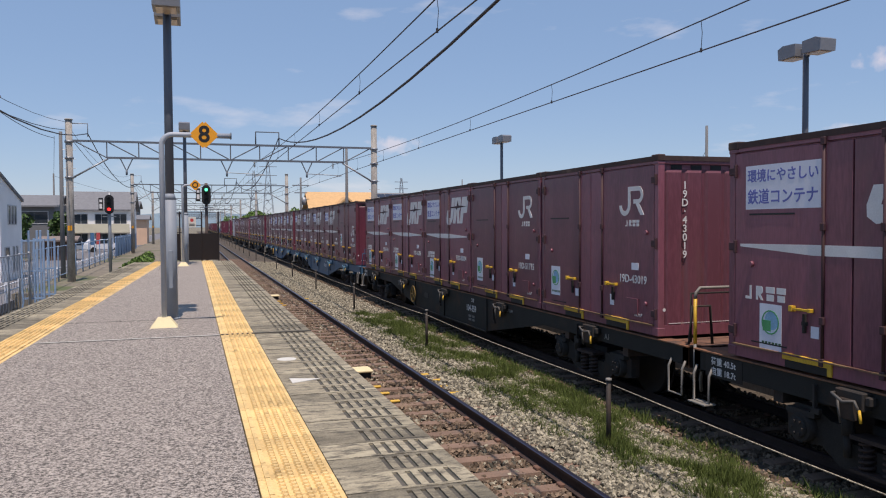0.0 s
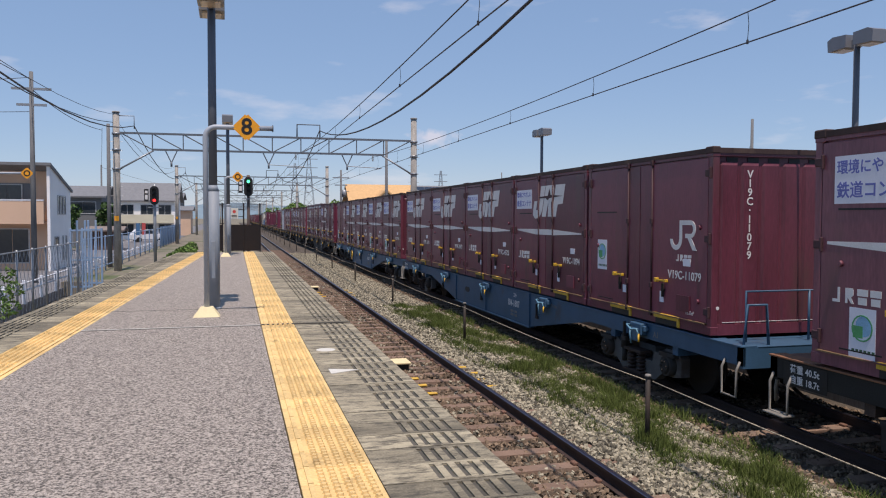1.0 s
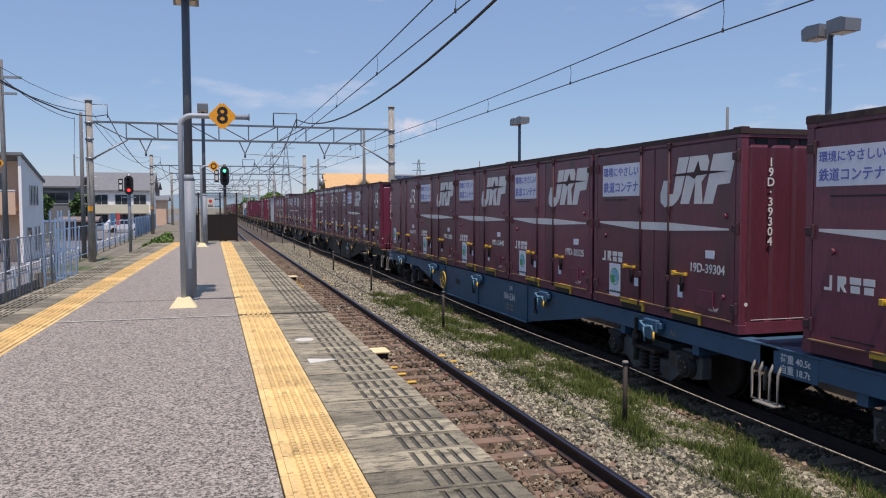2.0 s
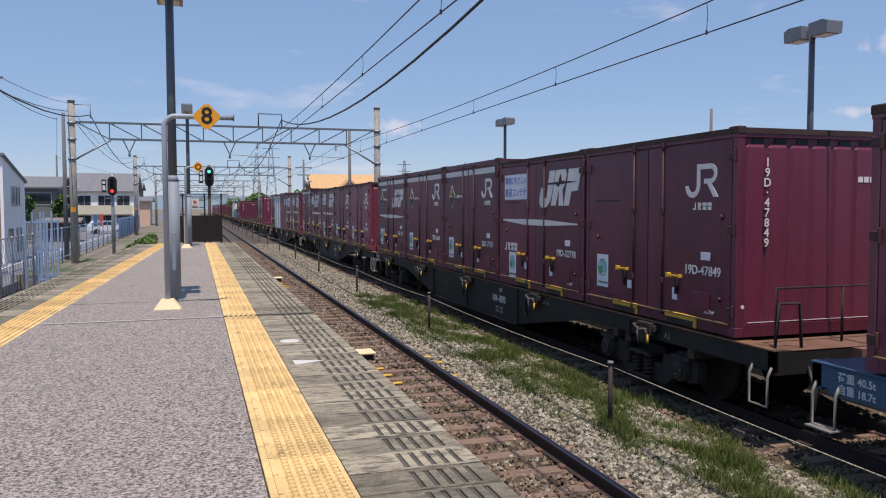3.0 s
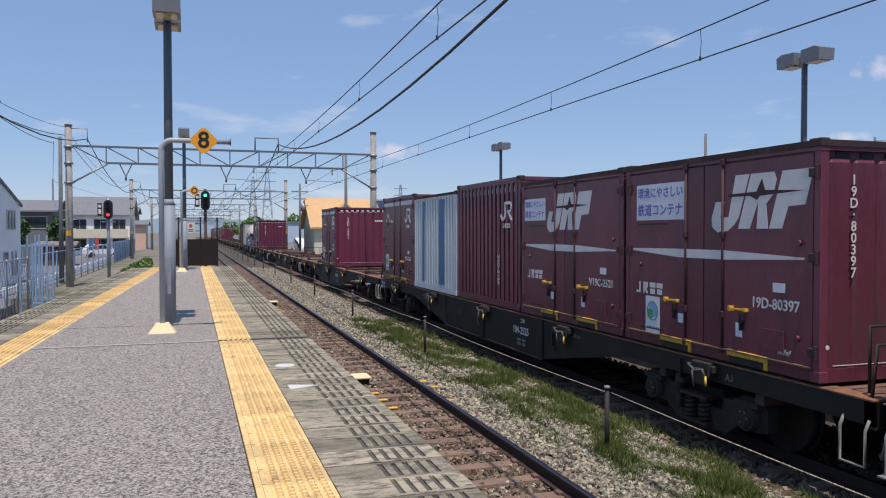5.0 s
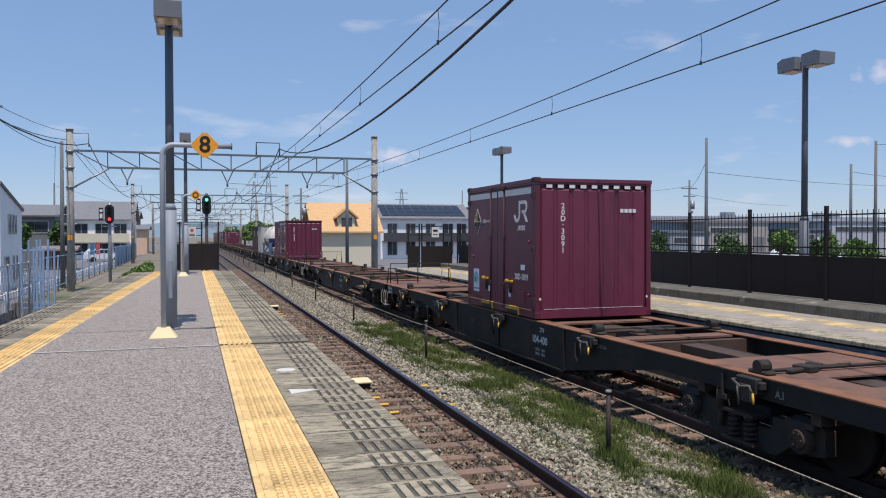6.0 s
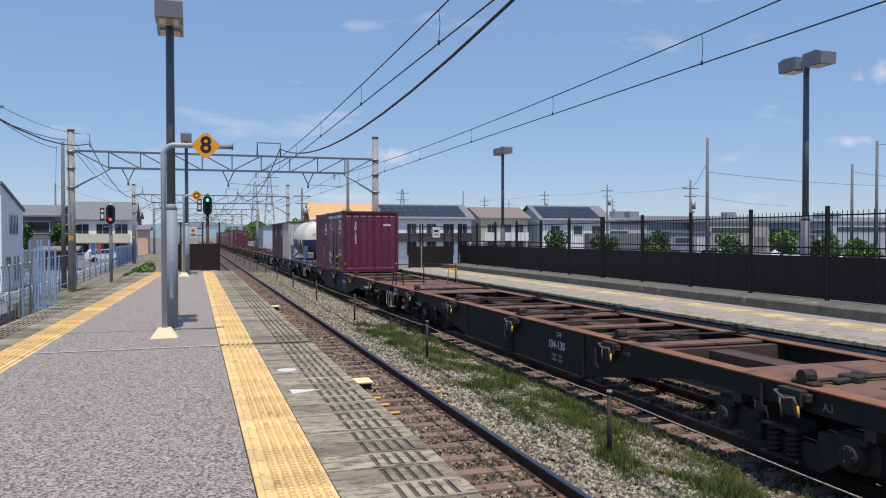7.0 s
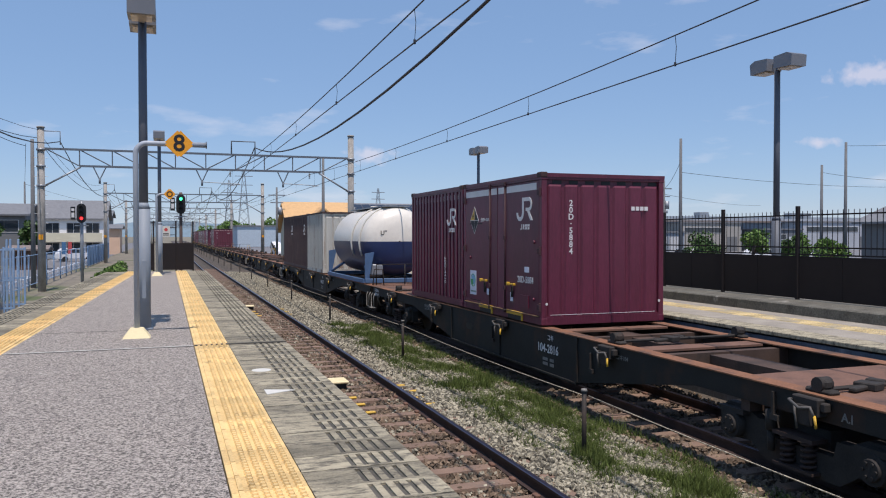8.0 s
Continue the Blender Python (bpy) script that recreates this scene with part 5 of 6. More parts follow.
    for u in (0.90, 2.28):
        # No opening is cut: a black plate paints the pocket's inner shade.
        q = part("fork_pocket", shared("pocket", lambda: B((0.03, 0.65, -0.004, 0.02, 0.0, 0.10)), BLACK), None, t, "dark fork lift pocket")
        q.matrix_basis = on_side(u, 0.0, 0.0)
        part("pocket_rim", shared("rim", lambda: B((0, 0.68, -0.022, 0.02, 0.085, 0.155), (0.62, 0.68, -0.018, 0.02, 0.0, 0.095), bevel=0.006), HANDLE_YELLOW), None, q, "worn yellow rim")
    part("lower_rail", shared("lowrail", lambda: B((0.1, CL - 0.1, -0.045, 0.0, 0.135, 0.15)), LEDGE), None, t, "weathered rusty lower ledge").matrix_basis = on_side(0, 0, -0.01)
    for u, z, a, b in () if plain else ((1.35, 0.42, 0.055, 0.06), (2.48, 0.40, 0.055, 0.08), (3.12, 0.93, 0.09, 0.05), (3.05, 0.36, 0.16, 0.11)):
        if b < 0.11:
            flat("placard", [quad(-a, a, -b, b)], STICKER, t, on_side(u, z, 0.004), 0.003)
        else:
            flat("vent", [quad(-a, a, -b, b)], paint, t, on_side(u, z, 0.008), 0.012)
    for u, z in (() if plain else ((3.4, 0.42), (0.4, 1.08), (3.42, 1.42))):
        part("bolt", shared("bolt" + paint.name, lambda: rod(bmesh.new(), (0, 0, 0), (0, -0.03, 0), 0.035, 0.028, 10), paint), None, t).matrix_basis = on_side(u, z, 0.0)
    flat("rail_slot", [quad(0.35, 1.05, H - 0.83, H - 0.81), quad(0.4, 0.95, 0.20, 0.215)], BLACK, t, on_side(0, 0, 0.002), 0.002)
    if code:
        writing("side_code", code, 0.162, MARK, t, on_side(3.05, 0.74, 0.001))
    if code and not plain and kind in "AB":
        writing("volume_note", "18.7m\u00b3", 0.075, MARK, t, on_side(3.2, 0.24, 0.001))
    if kind in "BCD":
        eco_label(t, 0.55, 0.93 if code.startswith("V") else 0.56, 0.001)
    if kind in "BC":
        emblem(t, 3.02, 1.34 if code.startswith("V") else H - 0.56, 0.50, 0.001)
    if kind in "CD":
        flat("top_band", [quad(0.15, 1.40, H - 0.27, H - 0.15), quad(1.5, 1.78, H - 0.27, H - 0.15), quad(1.86, 2.12, H - 0.27, H - 0.15), quad(2.25, 3.5, H - 0.27, H - 0.15)], MARK, t, on_side(0, 0, 0.001), 0.001)
        d = flat("diamond", [[(-0.23, 0), (0, -0.285), (0.23, 0), (0, 0.285)]], MARK, t, on_side(0.62, H - 0.75, 0.001), 0.001, "yellow and black diamond height mark")
        flat("dark_half", [[(0.006, -0.26), (0.21, -0.006), (0.006, -0.006)], [(0.006, 0.006), (0.21, 0.006), (0.006, 0.26)], [(-0.21, -0.006), (-0.006, -0.26), (-0.006, -0.006)]], BLACK, d, pose(0, -0.0015, 0))
        flat("yellow_half", [[(-0.21, 0.006), (-0.006, 0.006), (-0.006, 0.26)]], HAZ_YELLOW, d, pose(0, -0.0015, 0))
        writing("letter", "H", 0.13, BLACK, d, pose(-0.07, -0.004, 0.08))
        writing("height_note", "全高H=2600", 0.085, MARK, t, on_side(1.18, H - 0.75, 0.001))
    if kind in "AVD":
        flat("stripe", [[(0.20, 1.275), (1.3, 1.205), (2.2, 1.205), (3.48, 1.245), (3.48, 1.265), (2.2, 1.315), (1.3, 1.315), (0.20, 1.305)]], MARK, t, on_side(0, 0, 0.001), 0.001, "tapering white stripe")
        marks(t, 0.62, 0.76, 0.155, 0.001, 4)
    if kind in "AV":
        pu = 0.85 if kind == "A" else 0.60
        q = flat("slogan_panel", [quad(-0.56, 0.56, -0.245, 0.245) if kind == "A" else quad(-0.45, 0.45, -0.2, 0.2)], STICKER, t, on_side(pu, H - 0.52, 0.001), label="white slogan panel with blue writing")
        sz = 0.19 if kind == "A" else 0.15
        writing("slogan", "環境にやさしい", sz * 0.80, STICKER_BLUE, q, pose(0, -0.002, sz * 0.62))
        writing("slogan", "鉄道コンテナ", sz * 0.93, STICKER_BLUE, q, pose(0, -0.002, -sz * 0.62))
        slant_logo(t, 2.24 if kind == "A" else 1.40, H - 0.58, 0.62, 0.001)
        if kind == "A":
            eco_label(t, 0.70, 0.40, 0.001)
    if kind == "D":
        slant_logo(t, 2.24, H - 0.72, 0.55, 0.001)
        marks(t, 0.9, H - 0.42, 0.07, 0.001, 9)
    return t


def tank_container(y0):
    L, w = 6.06, 1.22
    t = thing("tank_container", pose(TRACK_B, y0, 1.04), "white and dark blue cylindrical tank container in a blue frame", "tank container")
    n, r, zc = 28, 1.16, 1.34
    for nm, a0, a1, m in (("upper_shell", 0, 180, TANK_WHITE), ("lower_shell", 180, 360, TANK_BLUE)):
        bm = bmesh.new()
        prof = [(0.22, 0.02), (0.25, 0.5), (0.33, 0.85), (0.5, 1.06), (0.75, r), (L - 0.75, r), (L - 0.5, 1.06), (L - 0.33, 0.85), (L - 0.25, 0.5), (L - 0.22, 0.02)]
        grid = [[bm.verts.new((q * math.cos(radians(a0 + (a1 - a0) * i / n)), y, zc + q * math.sin(radians(a0 + (a1 - a0) * i / n)))) for i in range(n + 1)] for y, q in prof]
        for g, h in zip(grid[:-1], grid[1:]):
            for i in range(n):
                bm.faces.new((g[i], g[i + 1], h[i + 1], h[i])).smooth = True
        bmesh.ops.recalc_face_normals(bm, faces=bm.faces)
        part(nm, bm, m, t)
    for y in (0.0, L - 0.12):
        part("end_sill", B((-w, w, y, y + 0.12, 0, 0.14), bevel=0.01), FRAME_BLUE, t)
        for s in (-1, 1):
            bm = bmesh.new()
            prism(bm, [(s * (w - 0.12), 0.14), (s * w, 0.14), (s * w, 0.95), (s * (w - 0.3), 1.0)], "y", y + 0.02, y + 0.1)
            part("saddle", bm, FRAME_BLUE, t)
            rod_b = rod(bmesh.new(), (s * 1.1, y + 0.06, 0.14), (s * 0.9, (1.3 if y == 0 else L - 1.3), 0.5), 0.05, 0.05, 8)
            part("brace", rod_b, FRAME_BLUE, t)
    for s in (-1, 1):
        part("side_sill", B((s * w - 0.06, s * w + 0.06, 0.12, L - 0.12, 0.0, 0.12)), FRAME_BLUE, t)
    part("walkway", B((-0.45, 0.45, 0.6, L - 0.6, 2.5, 2.54)), GALV, t)
    for y in (1.0, 2.2):
        bm = bmesh.new()
        tube(bm, [((r + 0.03) * math.cos(radians(a)), y, zc + (r + 0.03) * math.sin(radians(a))) for a in range(60, 215, 12)], 0.035, 6)
        part("pipe", bm, WHITE_PAINT, t)
    part("manhole", rod(bmesh.new(), (0, L / 2, 2.48), (0, L / 2, 2.6), 0.28, 0.26, 16), TANK_WHITE, t)
    part("valve_box", B((-1.0, -0.6, 0.1, 0.3, 0.25, 0.6), bevel=0.03), GALV, t)
    writing("tank_code", "UT22A", 0.2, BLACK, t, pose(-0.35, 0.262, 1.62))
    return t


def axle_box_mesh():
    """A bearing housing with a bolted round cap."""
    bm = rod(bmesh.new(), (-0.10, 0, 0.43), (0.08, 0, 0.43), 0.15, 0.16, 14)
    rod(bm, (-0.13, 0, 0.43), (-0.09, 0, 0.43), 0.10, 0.115, 14)
    for q in range(6):
        a = math.pi * q / 3
        rod(bm, (-0.145, 0.072 * math.cos(a), 0.43 + 0.072 * math.sin(a)), (-0.12, 0.072 * math.cos(a), 0.43 + 0.072 * math.sin(a)), 0.017, 0.017, 6)
    box(bm, -0.09, 0.06, -0.20, 0.20, 0.56, 0.62)
    return bm


def coil_mesh():
    """Two coil springs side by side between plates."""
    bm = B((-0.10, 0.10, -0.27, 0.27, 0.17, 0.20), (-0.10, 0.10, -0.27, 0.27, 0.49, 0.53))
    for c in (-0.14, 0.14):
        tube(bm, [(0.07 * math.cos(a), c + 0.07 * math.sin(a), 0.20 + 0.29 * a / (math.pi * 10)) for a in np.linspace(0, math.pi * 10, 41)], 0.019, 5)
        rod(bm, (0, c, 0.2), (0, c, 0.49), 0.045, 0.045, 8)
    return bm


def wagon(y0, paint, code, deck, rails_up, load, corner_rail=False, hand_wheel=False):
    t = thing("flat_wagon", pose(TRACK_B, y0, 0), ("blue" if paint is STEEL_BLUE else "black") + " steel container flat wagon on two bogies", "wagon", "flat wagons")
    key = paint.name + deck.name
    L, e = 18.9, 0.62
    for s in (-1, 1):
        def sill(s=s):
            bm = bmesh.new()
            pts = [(-e, 0.75), (3.7, 0.75), (6.6, 0.27), (12.3, 0.27), (15.2, 0.75), (L + e, 0.75), (L + e, 0.985), (-e, 0.985)]
            prism(bm, pts, "x", *sorted((s * 1.20, s * 1.165)))
            for y in (6.6, 9.6, 12.3):
                box(bm, *sorted((s * 1.20, s * 1.225)), y - 0.03, y + 0.03, 0.28, 0.98)
            box(bm, *sorted((s * 1.10, s * 1.235)), 6.6, 12.3, 0.245, 0.27)
            return bm
        part("side_sill", shared("sill%d%s" % (s, key), sill, paint), None, t)
        part("top_flange", shared("flange%d%s" % (s, key), lambda: B((*sorted((s * 1.225, s * 1.0)), -e, L + e, 0.985, 1.005), bevel=0.003), FLANGE_RUST if deck is DECK_RUST else deck), None, t)
    def frame_mesh():
        bm = bmesh.new()
        box(bm, -0.2, 0.2, -0.6, L + 0.6, 0.55, 0.93)
        for y in [0.9 + 1.9 * i for i in range(10)]:
            box(bm, -1.165, 1.165, y, y + 0.14, 0.62, 0.96)
        return bm
    part("underframe", shared("under" + key, frame_mesh, paint if paint is STEEL_BLUE else UNDER_RUST), None, t)
    for y0_, y1_ in ((-e, 3.0), (L - 3.0, L + e)):
        part("end_deck", shared("enddeck%.1f%s" % (y0_, key), lambda: B((-0.98, 0.98, y0_, y0_ + 1.5, 0.97, 0.99), (-0.98, 0.98, y1_ - 1.5, y1_, 0.97, 0.99), (-0.98, -0.5, y0_ + 1.5, y1_ - 1.5, 0.97, 0.99), (0.5, 0.98, y0_ + 1.5, y1_ - 1.5, 0.97, 0.99)), deck), None, t)
    for y, w in ((5.0, 0.35), (7.3, 0.3), (9.2, 0.55), (11.3, 0.3), (13.5, 0.35)):
        part("cross_plate", shared("cross%d" % round(y * 10) + key, lambda: B((-0.98, 0.98, y, y + w, 0.955, 0.985)), deck), None, t)
    for i in range(5):
        y = i * PITCH + 1.87
        for s in (-1, 1):
            q = part("twist_lock", shared("lock" + key, lambda: B((-0.07, 0.05, -0.17, 0.17, 0.80, 0.98), (-0.10, -0.04, -0.10, 0.10, 0.70, 0.90), (-0.05, 0.03, -0.24, -0.17, 0.86, 0.95), bevel=0.012), paint if paint is STEEL_BLUE else BOGIE), None, t)
            q.matrix_basis = pose(s * 1.24, y, 0, 0, 0, 0 if s < 0 else 180)
        part("lever", shared("lever" + paint.name, lambda: tube(tube(bmesh.new(), [(-0.10, 0.16, 0.93), (-0.17, 0.12, 0.94), (-0.18, -0.02, 0.88), (-0.14, -0.12, 0.90), (-0.12, -0.16, 0.80)], 0.016, 6), [(-0.12, 0.10, 0.90), (-0.15, 0.06, 0.80), (-0.13, 0.05, 0.66)], 0.013, 6), LEVER_BLUE if paint is STEEL_BLUE else LEVER_GREY), None, t, "bent lock lever").matrix_basis = pose(-1.22, y, 0)
        part("lever_tip", shared("tip", lambda: tube(bmesh.new(), [(-0.12, -0.16, 0.82), (-0.14, -0.19, 0.77), (-0.14, -0.20, 0.71)], 0.015, 6), HANDLE_YELLOW), None, t, "yellow lever tip").matrix_basis = pose(-1.22, y, 0)
        part("hanger_bracket", shared("hangbr" + key, lambda: prism(bmesh.new(), [(0.44, 0.50), (0.55, 0.50), (0.55, 0.56), (0.53, 0.56), (0.53, 0.80), (0.50, 0.80), (0.50, 0.56), (0.44, 0.56)], "x", -1.24, -1.198), BOGIE), None, t).matrix_basis = pose(0, y, 0.13 if i in (0, 4) else 0)
        if load[i]:
            continue
        part("lock_shaft", shared("shaft", lambda: rod(rod(bmesh.new(), (-1.05, 0, 1.03), (1.05, 0, 1.03), 0.024, 0.024, 6), (-0.95, 0.08, 1.02), (0.35, 0.16, 1.02), 0.016, 0.016, 6), BOGIE), None, t).matrix_basis = pose(0, y, 0)
        part("lock_lever", shared("llever", lambda: B((-0.34, 0.30, -0.04, 0.04, 1.0, 1.045), (-0.09, 0.09, -0.12, 0.12, 0.99, 1.07), (0.24, 0.34, -0.02, 0.16, 1.0, 1.06), bevel=0.012), BOGIE), None, t).matrix_basis = pose(-0.45 + 0.3 * (i % 3), y + 0.02, 0, 0, 0, 16)
        for s in (-1, 1):
            part("lock_pedestal", shared("pedestal", lambda: rod(B((-0.07, 0.07, -0.17, 0.17, 1.0, 1.05), (-0.05, 0.05, -0.09, 0.09, 1.05, 1.14), bevel=0.02), (-0.075, 0, 1.09), (0.075, 0, 1.09), 0.075, 0.075, 12), BOGIE), None, t).matrix_basis = pose(s * 1.08, y, 0)
    for yb in (2.13, L - 2.13):
        def bog():
            bm = bmesh.new()
            for s in (-1, 1):
                pts = [(-1.22, 0.30), (-1.22, 0.56), (-1.1, 0.66), (-0.82, 0.66), (-0.62, 0.56), (-0.46, 0.56), (-0.42, 0.40), (0.42, 0.40), (0.46, 0.56), (0.62, 0.56), (0.82, 0.66), (1.1, 0.66), (1.22, 0.56), (1.22, 0.30), (1.02, 0.26), (0.72, 0.28), (0.5, 0.13), (-0.5, 0.13), (-0.72, 0.28), (-1.02, 0.26)]
                prism(bm, pts, "x", *sorted((s * 1.10, s * 0.96)))
            box(bm, -0.95, 0.95, -0.25, 0.25, 0.34, 0.6)
            return bm
        bg = part("bogie", shared("bogieframe" + ("b" if paint is STEEL_BLUE else "k"), bog, BOGIE_GREY if paint is STEEL_BLUE else BOGIE), None, t, "heavy cast bogie frame")
        bg.matrix_basis = pose(0, yb, 0)
        for s in (-1, 1):
            for yy in (-0.95, 0.95):
                part("axle_box", shared("axbox", lambda: axle_box_mesh(), BOGIE), None, bg).matrix_basis = pose(s * 1.10, yy, 0, 0, 0, 0 if s < 0 else 180)
                def wheel():
                    bm = bmesh.new()
                    rod(bm, (-0.065, 0, 0.43), (0.065, 0, 0.43), 0.43, 0.425, 28)
                    rod(bm, (0.065, 0, 0.43), (0.095, 0, 0.43), 0.455, 0.45, 28)
                    return bm
                part("wheel", shared("wheel", wheel, WHEEL_STEEL), None, bg).matrix_basis = pose(s * 0.56, yy, 0.0, 0, 0, 0 if s < 0 else 180)
            part("spring", shared("spring", lambda: coil_mesh(), RAIL_SIDE), None, bg).matrix_basis = pose(s * 1.12, 0, 0)
            part("damper", shared("damper", lambda: rod(rod(bmesh.new(), (0, 0.35, 0.28), (0, 0.35, 0.5), 0.04, 0.04, 8), (0, 0.35, 0.5), (0, 0.35, 0.72), 0.06, 0.06, 8), BOGIE), None, bg).matrix_basis = pose(s * 1.16, 0, 0)
    # steps, couplers, hoses at both ends
    for yy, d in ((-e, 1), (L + e, -1)):
        for s in (-1, 1):
            st = part("step", shared("step%d" % d, lambda: tube(bmesh.new(), [(0, 0.06 * d, 0.80), (-0.05, 0.06 * d, 0.70), (-0.05, 0.06 * d, 0.36), (-0.05, 0.36 * d, 0.36), (-0.05, 0.36 * d, 0.70), (0, 0.36 * d, 0.80)], 0.017, 6), CHAIN), None, t, "pale steel foot step")
            st.matrix_basis = pose(s * 1.2, yy, 0, 0, 0, 0)
        part("coupler", B((-0.14, 0.14, *sorted((yy, yy - 0.14 * d)), 0.72, 0.98), (-0.1, 0.1, *sorted((yy, yy - 0.12 * d)), 0.75, 0.95)), RUST_RAIL, t)
        part("brake_hose", tube(bmesh.new(), [(-0.75, yy, 0.8), (-0.78, yy - 0.12 * d, 0.55), (-0.6, yy - 0.16 * d, 0.42)], 0.025, 6), BLACK, t)
        part("end_beam", B((-1.2, 1.2, *sorted((yy, yy + 0.12 * d)), 0.72, 0.985)), paint, t)
    if corner_rail:
        part("grab_rail", tube(bmesh.new(), [(-1.17, L + e + 0.03, 0.62), (-1.17, L + e + 0.03, 1.05)], 0.021, 8), CHAIN, t)
        part("grab_rail", tube(bmesh.new(), [(-1.17, L + e + 0.03, 1.05), (-1.17, L + e + 0.03, 1.62)], 0.023, 8), HANDLE_YELLOW, t, "yellow lower length of grab rail")
        part("grab_rail", tube(bmesh.new(), [(-1.17, L + e + 0.03, 1.62), (-1.16, L + e + 0.03, 1.70), (-1.10, L + e + 0.03, 1.76), (-0.2, L + e + 0.03, 1.76), (-0.14, L + e + 0.03, 1.70), (-0.14, L + e + 0.03, 0.98)], 0.021, 8), CHAIN, t)
    part("step_tread", B((-1.33, -1.16, L + e - 0.38, L + e - 0.04, 0.34, 0.36), bevel=0.004), CHAIN, t)
    part("brake_hose", tube(bmesh.new(), [(-0.95, L + e, 0.92), (-0.98, L + e + 0.12, 0.80), (-0.96, L + e + 0.2, 0.55), (-0.85, L + e + 0.34, 0.36), (-0.7, L + e + 0.5, 0.34)], 0.024, 7), CHAIN, t, "pale weathered brake hose")
    if rails_up:
        m = paint if paint is STEEL_BLUE else BOGIE
        for x0, col in ((-1.12, m), (0.75, HANDLE_YELLOW)):
            part("grab_rail", tube(bmesh.new(), [(x0, -e + 0.12, 0.9), (x0 + 0.05, -e + 0.1, 1.50), (x0 + 0.32, -e + 0.1, 1.50), (x0 + 0.38, -e + 0.12, 0.9)], 0.02, 6), col, t)
        part("hand_rail", tube(bmesh.new(), [(-0.95, -e + 0.3, 1.0), (-0.95, -e + 0.3, 1.65), (1.1, -e + 0.3, 1.65), (1.1, -e + 0.3, 1.0)], 0.018, 6), m, t)
        part("hand_rail", tube(bmesh.new(), [(0.0, -e + 0.3, 1.0), (0.0, -e + 0.3, 1.65)], 0.018, 6), m, t)
    if hand_wheel:
        bm = bmesh.new()
        for i in range(28):
            a, b = 2 * math.pi * i / 28, 2 * math.pi * (i + 1) / 28
            rod(bm, (-1.30, 12.2 + 0.22 * math.cos(a), 0.62 + 0.22 * math.sin(a)), (-1.30, 12.2 + 0.22 * math.cos(b), 0.62 + 0.22 * math.sin(b)), 0.018, 0.018, 5, False)
        for i in range(5):
            a = 2 * math.pi * i / 5
            rod(bm, (-1.30, 12.2, 0.62), (-1.30, 12.2 + 0.22 * math.cos(a), 0.62 + 0.22 * math.sin(a)), 0.014, 0.014, 5)
        part("brake_wheel", shared("brakewheel" + paint.name, lambda: bm, HANDLE_YELLOW if paint is STEEL_BLUE else WHEEL_YELLOW), None, t, "yellow brake hand wheel" if paint is STEEL_BLUE else "grimy yellow brake hand wheel")
    part("oval_port", shared("port", lambda: prism(bmesh.new(), [(11.2 + 0.12 * math.cos(a) + (0.08 if math.cos(a) > 0 else -0.08), 0.66 + 0.07 * math.sin(a)) for a in np.linspace(0.1, 6.2, 14)], "x", -1.206, -1.199), BLACK), None, t)
    sp = lambda y, z: pose(-1.203, y, z, 0, 0, -90)
    if code:
        writing("wagon_code", code, 0.20, MARK, t, sp(7.6, 0.66))
        writing("wagon_class", "コキ", 0.11, MARK, t, sp(7.5, 0.85))
    flat("wagon_note", [quad(-0.28, -0.1, -0.08, -0.03), quad(-0.28, -0.1, 0.0, 0.05), quad(-0.02, 0.12, -0.08, -0.03), quad(-0.02, 0.12, 0.0, 0.05)], MARK_DIM, t, sp(7.5, 0.46))
    writing("form_note", "形式コキ104", 0.085, MARK_DIM, t, sp(5.4, 0.84))
    dp = flat("data_plate", [quad(-0.34, 0.34, -0.13, 0.13)], BLACK if paint is STEEL_BLACK else STEEL_BLUE, t, sp(L + 0.05, 0.83))
    writing("load_note", "荷重 40.5t", 0.105, MARK, dp, pose(0, -0.005, 0.06))
    writing("weight_note", "自重 18.7t", 0.105, MARK, dp, pose(0, -0.005, -0.06))
    if code and paint is STEEL_BLACK:
        writing("warning_note", "突放禁止", 0.14, MARK_DIM, t, sp(14.0, 0.80))
    writing("end_note", "A.I", 0.12, MARK_DIM, t, sp(1.45, 0.84))
    return t


